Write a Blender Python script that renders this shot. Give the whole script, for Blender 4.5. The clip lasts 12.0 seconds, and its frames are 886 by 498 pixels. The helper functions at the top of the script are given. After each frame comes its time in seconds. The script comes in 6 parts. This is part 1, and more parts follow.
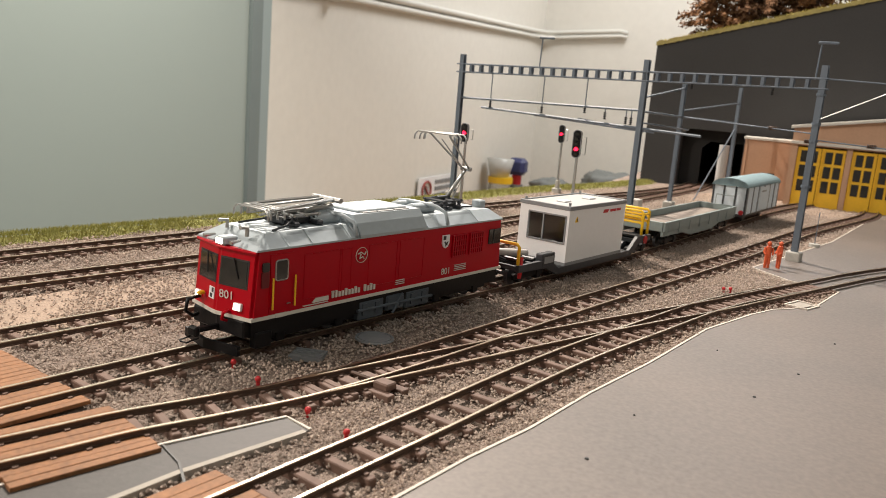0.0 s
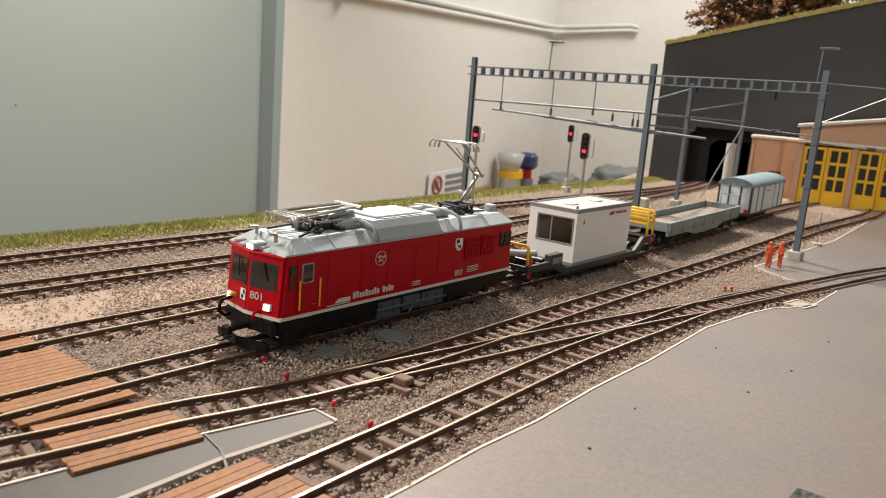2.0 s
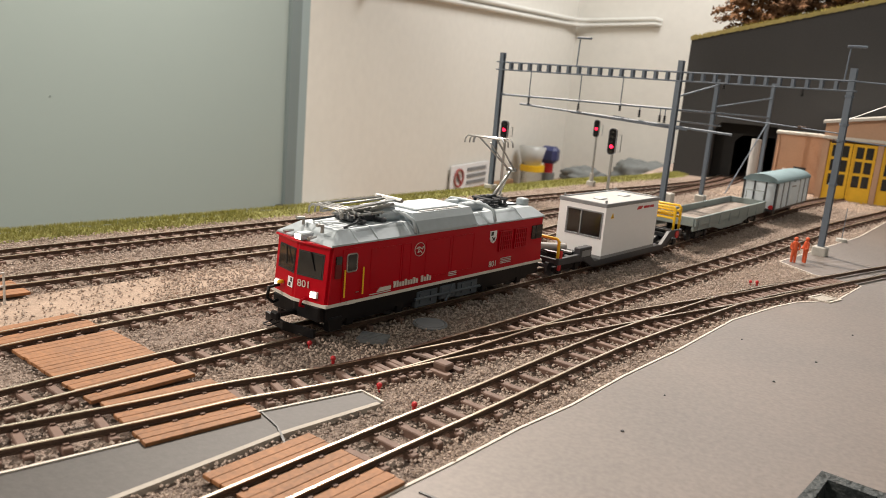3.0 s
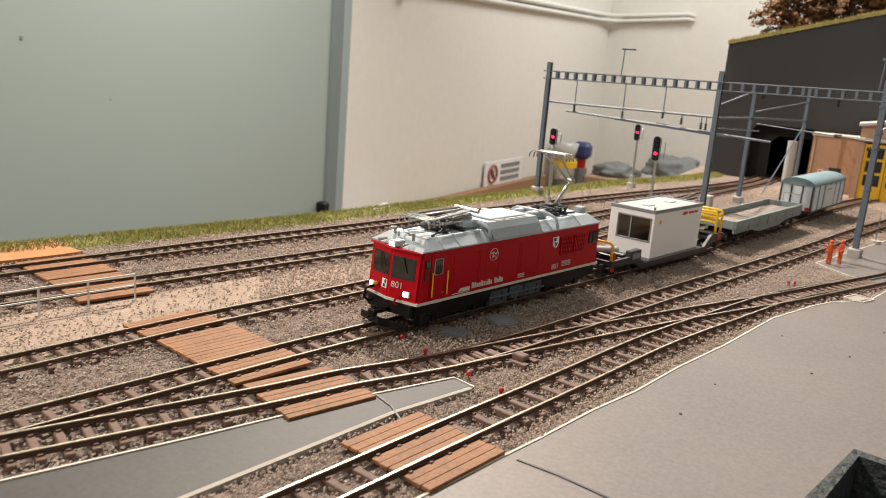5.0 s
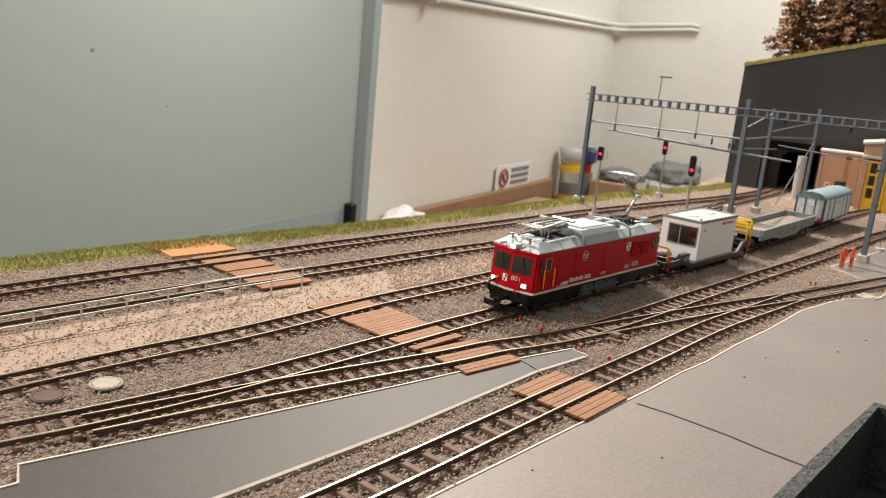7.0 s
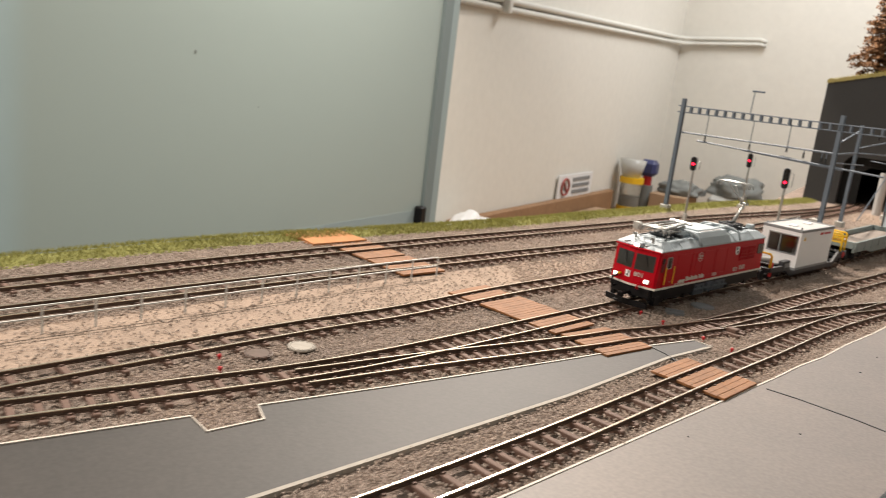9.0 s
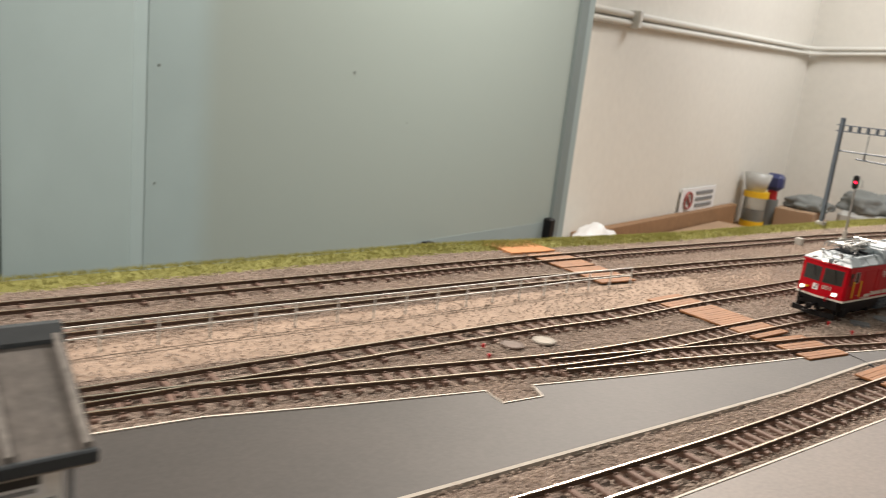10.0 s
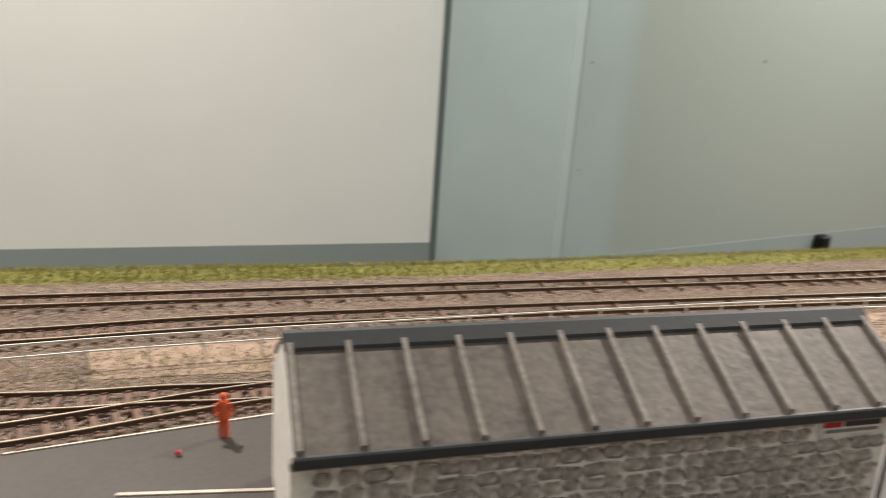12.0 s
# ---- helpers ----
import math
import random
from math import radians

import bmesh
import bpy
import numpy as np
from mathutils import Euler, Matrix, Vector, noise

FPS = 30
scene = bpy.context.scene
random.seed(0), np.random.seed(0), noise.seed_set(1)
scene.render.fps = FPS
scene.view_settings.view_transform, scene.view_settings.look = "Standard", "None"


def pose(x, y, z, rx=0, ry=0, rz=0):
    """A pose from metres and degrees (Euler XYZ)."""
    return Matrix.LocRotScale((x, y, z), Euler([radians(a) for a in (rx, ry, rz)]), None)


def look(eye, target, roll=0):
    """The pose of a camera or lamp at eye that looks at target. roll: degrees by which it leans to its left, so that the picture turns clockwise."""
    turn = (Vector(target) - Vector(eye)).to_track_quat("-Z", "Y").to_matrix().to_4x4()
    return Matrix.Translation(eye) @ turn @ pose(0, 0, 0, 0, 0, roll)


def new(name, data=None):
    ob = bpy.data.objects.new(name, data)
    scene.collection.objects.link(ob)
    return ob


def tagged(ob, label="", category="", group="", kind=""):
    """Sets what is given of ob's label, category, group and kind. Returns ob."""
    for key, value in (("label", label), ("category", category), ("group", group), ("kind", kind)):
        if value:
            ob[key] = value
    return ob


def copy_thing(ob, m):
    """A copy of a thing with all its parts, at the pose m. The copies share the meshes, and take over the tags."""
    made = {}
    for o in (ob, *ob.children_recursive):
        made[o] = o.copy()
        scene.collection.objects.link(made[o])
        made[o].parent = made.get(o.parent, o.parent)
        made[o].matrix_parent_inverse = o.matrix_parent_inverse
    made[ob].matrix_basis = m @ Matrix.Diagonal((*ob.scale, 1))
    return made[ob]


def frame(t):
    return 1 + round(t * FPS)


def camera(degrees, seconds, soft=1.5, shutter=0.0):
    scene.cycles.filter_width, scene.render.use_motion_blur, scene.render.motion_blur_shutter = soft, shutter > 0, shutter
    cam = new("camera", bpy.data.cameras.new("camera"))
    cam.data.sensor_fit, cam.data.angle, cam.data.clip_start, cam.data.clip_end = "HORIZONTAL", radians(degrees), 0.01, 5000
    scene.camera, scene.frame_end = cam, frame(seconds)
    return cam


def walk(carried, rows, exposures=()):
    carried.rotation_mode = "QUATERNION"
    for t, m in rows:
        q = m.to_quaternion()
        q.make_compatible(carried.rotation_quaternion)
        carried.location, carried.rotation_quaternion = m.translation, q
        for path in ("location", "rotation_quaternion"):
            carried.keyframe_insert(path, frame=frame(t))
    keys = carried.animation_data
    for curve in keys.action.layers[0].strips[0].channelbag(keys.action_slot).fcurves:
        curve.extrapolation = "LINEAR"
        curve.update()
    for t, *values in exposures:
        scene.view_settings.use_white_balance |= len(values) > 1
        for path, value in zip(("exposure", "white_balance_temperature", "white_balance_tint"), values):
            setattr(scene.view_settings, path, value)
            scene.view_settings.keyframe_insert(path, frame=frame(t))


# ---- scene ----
cam = camera(58.4, 12.0, soft=0.7, shutter=0.4)
PATH = [
    (0, (0.099, 0.147, 0.084), (-0.668, 1.952, -0.305), 4.7),
    (0.5, (0.099, 0.145, 0.084), (-0.669, 1.95, -0.306), 4.8),
    (1, (0.1, 0.142, 0.085), (-0.672, 1.944, -0.31), 4.7),
    (1.5, (0.102, 0.138, 0.088), (-0.677, 1.936, -0.313), 4.6),
    (2, (0.104, 0.131, 0.091), (-0.684, 1.924, -0.317), 4.6),
    (2.5, (0.102, 0.122, 0.091), (-0.697, 1.907, -0.328), 4.8),
    (4.5, (0.108, 0.101, 0.103), (-0.808, 1.823, -0.344), 4.5),
    (5, (0.102, 0.076, 0.104), (-0.786, 1.81, -0.347), 4.6),
    (5.5, (0.102, 0.058, 0.106), (-0.755, 1.806, -0.35), 4.7),
    (6, (0.097, 0.032, 0.112), (-0.759, 1.78, -0.347), 5.0),
    (6.5, (0.093, 0.001, 0.117), (-0.777, 1.742, -0.341), 5.3),
    (7, (0.09, -0.025, 0.119), (-0.785, 1.716, -0.33), 5.5),
    (9, (0.069, -0.079, 0.115), (-0.91, 1.608, -0.328), 6.9),
    (9.5, (0.058, -0.114, 0.116), (-1.027, 1.505, -0.33), 6.8),
    (10, (0.05, -0.158, 0.12), (-1.143, 1.385, -0.327), 6.4),
    (10.5, (0.039, -0.203, 0.12), (-1.246, 1.262, -0.331), 5.7),
    (11, (0.033, -0.245, 0.125), (-1.351, 1.118, -0.349), 5.3),
    (11.5, (0.023, -0.282, 0.13), (-1.477, 0.936, -0.386), 5.5),
    (12, (0.019, -0.299, 0.132), (-1.653, 0.641, -0.434), 4.0),
]
cam.data.dof.use_dof, cam.data.dof.focus_distance, cam.data.dof.aperture_fstop = True, 0.29, 36.0
walk(cam, [(t, look(eye, target, roll)) for t, eye, target, roll in PATH])

# ---- light ----
world = bpy.data.worlds.new("room_air")
world.use_nodes = True
world.node_tree.nodes["Background"].inputs[0].default_value = (0.9, 0.85, 0.8, 1)
world.node_tree.nodes["Background"].inputs[1].default_value = 0.02
scene.world = world
scene.view_settings.exposure = 0.0


def lamp(name, eye, target, power, size, color):
    data = bpy.data.lights.new(name, "AREA")
    data.energy, data.shape, data.size, data.color = power, "DISK", size, color
    ob = new(name, data)
    ob.matrix_world = look(eye, target)
    return ob


KEY_LAMPS = [lamp("spot_lamp", (-0.84, -0.36, 0.93), (-0.25, -0.35, 0), 16.0, 0.05, (1.0, 0.88, 0.77)),
             lamp("spot_lamp", (-0.50, 1.08, 0.93), (0.02, 0.50, 0), 29.0, 0.05, (1.0, 0.89, 0.78))]
# unseen fill lamps, added to brighten the train's flanks, far walls and milky door
FILL_LAMPS = [lamp("fill_lamp", (1.15, 0.25, 1.42), (0.6, 0.4, 0), 4.8, 0.9, (0.88, 0.96, 1.0)),
                 lamp("fill_lamp", (0.0, 2.65, 1.42), (0.0, 2.65, 0), 27.0, 0.9, (0.99, 0.98, 0.98)),
                 lamp("fill_lamp", (-0.35, -1.55, 1.42), (-0.9, -0.9, 0), 7.0, 0.9, (1.0, 0.97, 0.94))]


# ---- materials ----
def mat(name, col, rough=0.6, metal=0.0, var=0.12, scale=40, fine=500, bump=0.25, dist=0.0003, rnd=0.0, tint=0.0):
    m = bpy.data.materials.new(name)
    m.use_nodes = True
    nt = m.node_tree
    b = nt.nodes["Principled BSDF"]
    b.inputs["Roughness"].default_value, b.inputs["Metallic"].default_value = rough, metal
    co = nt.nodes.new("ShaderNodeTexCoord")
    n1, n2 = nt.nodes.new("ShaderNodeTexNoise"), nt.nodes.new("ShaderNodeTexNoise")
    n1.inputs["Scale"].default_value, n2.inputs["Scale"].default_value = scale, fine
    n1.inputs["Detail"].default_value, n2.inputs["Detail"].default_value = 4, 3
    for n in (n1, n2):
        nt.links.new(co.outputs["Object"], n.inputs["Vector"])
    add = nt.nodes.new("ShaderNodeMath")
    add.operation = "ADD"
    nt.links.new(n1.outputs["Fac"], add.inputs[0])
    nt.links.new(n2.outputs["Fac"], add.inputs[1])
    mul = nt.nodes.new("ShaderNodeMath")
    mul.operation = "MULTIPLY_ADD"
    mul.inputs[1].default_value, mul.inputs[2].default_value = 2 * var, 1 - 2 * var
    nt.links.new(add.outputs[0], mul.inputs[0])
    value = mul
    if rnd:
        info = nt.nodes.new("ShaderNodeObjectInfo")
        geo = nt.nodes.new("ShaderNodeNewGeometry")
        both = nt.nodes.new("ShaderNodeMath")
        both.operation = "ADD"
        nt.links.new(info.outputs["Random"], both.inputs[0])
        nt.links.new(geo.outputs["Random Per Island"], both.inputs[1])
        value = nt.nodes.new("ShaderNodeMath")
        value.operation = "MULTIPLY_ADD"
        value.inputs[1].default_value = rnd
        off = nt.nodes.new("ShaderNodeMath")
        off.operation = "SUBTRACT"
        off.inputs[1].default_value = rnd
        nt.links.new(mul.outputs[0], off.inputs[0])
        nt.links.new(both.outputs[0], value.inputs[0])
        nt.links.new(off.outputs[0], value.inputs[2])
    hs = nt.nodes.new("ShaderNodeHueSaturation")
    hs.inputs["Color"].default_value = (*col, 1)
    nt.links.new(value.outputs[0], hs.inputs["Value"])
    if tint:
        ad = nt.nodes.new("ShaderNodeMath")
        ad.operation = "MULTIPLY_ADD"
        ad.inputs[1].default_value, ad.inputs[2].default_value = tint, 1 - tint / 2
        nt.links.new(n1.outputs["Fac"], ad.inputs[0])
        nt.links.new(ad.outputs[0], hs.inputs["Saturation"])
    nt.links.new(hs.outputs[0], b.inputs["Base Color"])
    if bump:
        bp = nt.nodes.new("ShaderNodeBump")
        bp.inputs["Strength"].default_value, bp.inputs["Distance"].default_value = bump, dist
        nt.links.new(n2.outputs["Fac"], bp.inputs["Height"])
        nt.links.new(bp.outputs[0], b.inputs["Normal"])
    return m


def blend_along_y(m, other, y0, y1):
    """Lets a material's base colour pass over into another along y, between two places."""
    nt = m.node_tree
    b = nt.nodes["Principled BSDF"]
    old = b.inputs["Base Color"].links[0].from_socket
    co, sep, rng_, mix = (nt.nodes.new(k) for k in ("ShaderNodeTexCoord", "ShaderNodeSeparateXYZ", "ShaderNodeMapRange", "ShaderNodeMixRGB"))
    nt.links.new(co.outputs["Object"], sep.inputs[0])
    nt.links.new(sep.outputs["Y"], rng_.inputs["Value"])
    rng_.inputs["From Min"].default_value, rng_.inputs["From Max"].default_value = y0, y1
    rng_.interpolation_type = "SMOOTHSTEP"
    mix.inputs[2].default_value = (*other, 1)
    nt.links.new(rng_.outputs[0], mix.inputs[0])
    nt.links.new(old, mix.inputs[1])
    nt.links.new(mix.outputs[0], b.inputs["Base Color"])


def glow(name, col, power):
    m = bpy.data.materials.new(name)
    m.use_nodes = True
    b = m.node_tree.nodes["Principled BSDF"]
    b.inputs["Base Color"].default_value = (*col, 1)
    b.inputs["Emission Color"].default_value = (*col, 1)
    b.inputs["Emission Strength"].default_value = power
    return m


RED = mat("red_paint", (0.40, 0.0006, 0.009), 0.3, var=0.05, scale=30, fine=900, bump=0.05)
RED_DARK = mat("red_grille", (0.12, 0.004, 0.006), 0.5)
RED.node_tree.nodes["Principled BSDF"].inputs["Specular IOR Level"].default_value = 0.2
SILVER = mat("silver_paint", (0.37, 0.42, 0.45), 0.5, 0.1, var=0.10, scale=60, bump=0.08)
STEEL = mat("bright_steel", (0.42, 0.42, 0.41), 0.38, 0.9, bump=0.05)
BLACK = mat("black_plastic", (0.005, 0.005, 0.006), 0.45, var=0.2)
BLACK.node_tree.nodes["Principled BSDF"].inputs["Specular IOR Level"].default_value = 0.25
CHASSIS = mat("anthracite_plastic", (0.033, 0.036, 0.042), 0.5, var=0.15)
BLUEGREY = mat("blue_grey_plastic", (0.062, 0.078, 0.095), 0.5, var=0.12)
GLASS = mat("dark_glass", (0.024, 0.024, 0.022), 0.08, var=0.3, scale=90, bump=0)
PANE = mat("clear_pane", (0.86, 0.88, 0.88), 0.03, var=0.0, bump=0)
PANE.node_tree.nodes["Principled BSDF"].inputs["Transmission Weight"].default_value = 1.0
PANE.node_tree.nodes["Principled BSDF"].inputs["IOR"].default_value = 1.4
CABIN_INSIDE = mat("brown_cabin_lining", (0.36, 0.31, 0.27), 0.8)
CREAM = mat("cream_trim", (0.62, 0.60, 0.54), 0.5, bump=0.05)
YELLOW = mat("yellow_paint", (0.82, 0.50, 0.015), 0.45, var=0.06, bump=0.05)
WHITE = mat("white_plastic", (0.80, 0.81, 0.82), 0.45, var=0.03, scale=30, bump=0.05)
GREYTRIM = mat("grey_trim", (0.22, 0.23, 0.24), 0.5)
GREYROOFPANEL = mat("grey_roof_panel", (0.27, 0.31, 0.33), 0.55, var=0.08)
ROOFGREY = mat("pale_grey_roof", (0.38, 0.37, 0.36), 0.6, var=0.05)
WAGON = mat("grey_wagon_paint", (0.23, 0.28, 0.28), 0.55, var=0.10, scale=80)
WAGONFLOOR = mat("wagon_floor_planks", (0.24, 0.20, 0.17), 0.8, var=0.2, scale=120)
FENCEGREY = mat("pale_grey_pipe", (0.56, 0.56, 0.54), 0.5, var=0.08)
VANROOF = mat("blue_grey_roof", (0.20, 0.29, 0.32), 0.6)
MAST = mat("blue_grey_mast", (0.12, 0.15, 0.19), 0.5, 0.0, var=0.1)
CONCRETE = mat("cast_concrete", (0.42, 0.41, 0.38), 0.8, var=0.15)
RAIL = mat("rail_side", (0.085, 0.050, 0.034), 0.6, 0.1, var=0.25, scale=200)
RAILTOP = mat("polished_rail_head", (0.60, 0.53, 0.43), 0.28, 1.0, var=0.2, scale=300, bump=0.03)
SLEEPER = mat("brown_sleeper", (0.13, 0.078, 0.058), 0.75, var=0.25, scale=150, rnd=0.16)
BOARD = mat("crossing_wood", (0.225, 0.096, 0.033), 0.7, var=0.42, scale=90, fine=700, rnd=0.10)
BALLAST = mat("beige_ballast_bed", (0.25, 0.192, 0.158), 0.9, var=0.5, scale=35, fine=1500, bump=1.0, dist=0.0012)
STONE = mat("ballast_chippings", (0.47, 0.380, 0.318), 0.85, var=0.18, scale=20, fine=900, bump=0.2, rnd=0.42, tint=0.5)
SAND = mat("sandy_ground", (0.32, 0.24, 0.185), 0.95, var=0.35, scale=60, fine=1100, bump=0.8, dist=0.0006)
ASPHALT = mat("grey_painted_yard", (0.134, 0.111, 0.097), 0.55, var=0.36, scale=11, fine=700, bump=0.12, dist=0.0002, tint=0.5)
PADGREY = mat("grey_platform_paint", (0.040, 0.035, 0.0325), 0.6, var=0.40, scale=20, fine=700, bump=0.25, dist=0.0002, tint=0.4)
LINE = mat("white_line_paint", (0.56, 0.51, 0.45), 0.7, var=0.15, scale=150)
KERB = mat("pale_kerb", (0.34, 0.31, 0.27), 0.8, var=0.15, scale=150)
GRASS = mat("static_grass", (0.22, 0.22, 0.06), 0.95, var=0.3, scale=60, fine=900, bump=0.8, dist=0.001)
BLADE = mat("grass_fibre", (0.30, 0.29, 0.085), 0.9, var=0.1, rnd=0.3, bump=0)
ROCK = mat("dark_grey_board", (0.045, 0.044, 0.045), 0.85, var=0.15, scale=12)
# near-black that puts the shade inside tunnel and shed into the colour
DARK = mat("inside_shade_black", (0.012, 0.012, 0.012), 0.9)
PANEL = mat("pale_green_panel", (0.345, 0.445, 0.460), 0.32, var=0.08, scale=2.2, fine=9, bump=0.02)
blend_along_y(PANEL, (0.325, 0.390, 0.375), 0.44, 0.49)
VANWALL = mat("pale_blue_grey_van", (0.70, 0.79, 0.86), 0.6, var=0.06, scale=120)
PANELWHITE = mat("milky_panel", (0.885, 0.935, 0.945), 0.35, var=0.05, scale=1.5, fine=5, bump=0.02)
STILEPALE = mat("pale_grey_blue_frame", (0.29, 0.36, 0.37), 0.45, var=0.08, scale=5)
STILE = mat("grey_blue_frame", (0.17, 0.215, 0.22), 0.45, var=0.08, scale=5)
PLASTER = mat("white_wall_plaster", (0.74, 0.72, 0.66), 0.85, var=0.05, scale=2.5, fine=40, bump=0.15, dist=0.002)
CONDUIT = mat("white_conduit", (0.70, 0.69, 0.64), 0.8, var=0.04, scale=6)
FLOOR = mat("room_floor", (0.30, 0.27, 0.24), 0.7, var=0.15, scale=3)
WOOD = mat("brown_chipboard", (0.30, 0.17, 0.085), 0.7, var=0.2, scale=20, fine=90)
CARDBOARD = mat("cardboard", (0.40, 0.27, 0.17), 0.85, var=0.12, scale=10)
BROWNWALL = mat("tan_depot_wall", (0.45, 0.28, 0.185), 0.8, var=0.10, scale=70)
DEPOTYELLOW = mat("yellow_depot_door", (0.72, 0.42, 0.02), 0.6, var=0.1, scale=100)
ROOFTRIM = mat("pale_roof_edge", (0.55, 0.53, 0.49), 0.7)
ORANGE = mat("orange_workwear", (0.60, 0.10, 0.03), 0.7, var=0.2, scale=300)
TREE = mat("brown_foliage", (0.16, 0.075, 0.03), 0.9, var=0.2, rnd=0.35, bump=0)
BARK = mat("bark", (0.07, 0.045, 0.03), 0.9)
HUTROOF = mat("lead_grey_roof", (0.108, 0.097, 0.089), 0.55, var=0.6, scale=55, fine=420, bump=0.5, tint=0.6)
HUTTRIM = mat("dark_slate_gutter", (0.030, 0.037, 0.043), 0.55, var=0.2, scale=120)
HUTSEAM = mat("chalky_roof_seam", (0.20, 0.185, 0.17), 0.6, var=0.6, scale=110, fine=600, bump=0.5)
MORTAR = mat("pale_mortar", (0.86, 0.85, 0.83), 0.9, var=0.22, scale=120)
HUTSTONE = mat("grey_field_stone", (0.52, 0.50, 0.48), 0.85, var=0.6, scale=230, rnd=0.30, bump=0.5)
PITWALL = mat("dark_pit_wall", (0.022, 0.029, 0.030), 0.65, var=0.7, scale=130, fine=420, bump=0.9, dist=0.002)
SIGNRED = mat("sign_red", (0.48, 0.015, 0.02), 0.5, bump=0)
RINGRED = mat("faded_sign_red", (0.36, 0.09, 0.08), 0.6, bump=0)
SIGNBLACK = mat("sign_black", (0.02, 0.02, 0.02), 0.5, bump=0)
BLUE = mat("blue_plastic", (0.04, 0.05, 0.15), 0.4)
CLEARJAR = mat("clear_jar_plastic", (0.80, 0.80, 0.74), 0.2, var=0.05, bump=0)
CLEARJAR.node_tree.nodes["Principled BSDF"].inputs["Transmission Weight"].default_value = 0.85
CLEAR = mat("frosted_plastic", (0.50, 0.50, 0.47), 0.3, var=0.08, scale=30)
GREYCLOTH = mat("grey_cloth", (0.20, 0.21, 0.20), 0.9, var=0.2, scale=15)
REDLAMP = glow("red_signal_light", (1.0, 0.01, 0.04), 5.0)
HEADLAMP = glow("headlight", (1.0, 0.90, 0.72), 4.0)


# ---- building helpers ----
def finish(bm, name, material, smooth=False):
    bmesh.ops.recalc_face_normals(bm, faces=bm.faces)
    me = bpy.data.meshes.new(name)
    bm.to_mesh(me)
    bm.free()
    me.materials.append(material)
    if smooth:
        for p in me.polygons:
            p.use_smooth = True
    return me


def part(name, bm, material, parent=None, label="", smooth=False):
    ob = new(name, finish(bm, name, material, smooth))
    if parent:
        ob.parent = parent
    if label:
        ob["label"] = label
    return ob


def thing(name, m, label, category, group="", kind=""):
    ob = new(name)
    ob.matrix_world = m
    ob.empty_display_size = 0.01
    return tagged(ob, label, category, group, kind)


def solid(name, bm, material, label, category, group="", kind="", m=None, smooth=False):
    ob = new(name, finish(bm, name, material, smooth))
    if m is not None:
        ob.matrix_world = m
    return tagged(ob, label, category, group, kind)


def add_box(bm, x0, x1, y0, y1, z0, z1, bevel=0.0, m=None):
    vs = [bm.verts.new((x, y, z)) for x in (x0, x1) for y in (y0, y1) for z in (z0, z1)]
    fs = [bm.faces.new([vs[i] for i in f]) for f in ((0, 1, 3, 2), (4, 6, 7, 5), (0, 4, 5, 1), (2, 3, 7, 6), (0, 2, 6, 4), (1, 5, 7, 3))]
    if bevel:
        es = list({e for f in fs for e in f.edges})
        got = bmesh.ops.bevel(bm, geom=es, offset=bevel, segments=1, affect="EDGES")
        vs = list({v for f in got["faces"] for v in f.verts} | {v for v in vs if v.is_valid})
    if m is not None:
        bmesh.ops.transform(bm, matrix=m, verts=[v for v in vs if v.is_valid])
    return bm


def box(*a, **k):
    return add_box(bmesh.new(), *a, **k)


def add_prism(bm, pts, z0, z1, axis="z"):
    """A closed outline of 2D points, drawn out between two heights along an axis."""
    def at(p, h):
        return {"z": (p[0], p[1], h), "y": (p[0], h, p[1]), "x": (h, p[0], p[1])}[axis]
    lo, hi = [bm.verts.new(at(p, z0)) for p in pts], [bm.verts.new(at(p, z1)) for p in pts]
    bm.faces.new(lo[::-1]), bm.faces.new(hi)
    for i in range(len(pts)):
        j = (i + 1) % len(pts)
        bm.faces.new((lo[i], lo[j], hi[j], hi[i]))
    return bm


def prism(*a, **k):
    return add_prism(bmesh.new(), *a, **k)


def add_tube(bm, pts, r, n=6, r1=None):
    """A round bar along points."""
    pts = [Vector(p) for p in pts]
    rings = []
    for i, p in enumerate(pts):
        d = (pts[min(i + 1, len(pts) - 1)] - pts[max(i - 1, 0)]).normalized()
        u = d.orthogonal().normalized() if i == 0 else (rings[-1][1] - d * rings[-1][1].dot(d)).normalized()
        v = d.cross(u)
        rr = r if r1 is None else r + (r1 - r) * i / (len(pts) - 1)
        rings.append(([bm.verts.new(p + rr * (math.cos(2 * math.pi * k / n) * u + math.sin(2 * math.pi * k / n) * v)) for k in range(n)], u))
    for (a, _), (b, _) in zip(rings, rings[1:]):
        for k in range(n):
            bm.faces.new((a[k], a[(k + 1) % n], b[(k + 1) % n], b[k]))
    bm.faces.new(rings[0][0][::-1]), bm.faces.new(rings[-1][0])
    return bm


def tube(*a, **k):
    return add_tube(bmesh.new(), *a, **k)


def disc(x, y, z0, z1, r, n=20, axis="z"):
    return prism([(x + r * math.cos(2 * math.pi * k / n), y + r * math.sin(2 * math.pi * k / n)) for k in range(n)], z0, z1, axis)


def letters(text, size, m, material, parent, name):
    cu = bpy.data.curves.new(name, "FONT")
    cu.body, cu.size, cu.extrude, cu.align_x = text, size, 0.00006, "LEFT"
    tmp = bpy.data.objects.new(name, cu)
    me = bpy.data.meshes.new_from_object(tmp)
    bpy.data.objects.remove(tmp)
    me.materials.clear()
    me.materials.append(material)
    ob = new(name, me)
    ob.parent = parent
    ob.matrix_local = m
    return ob


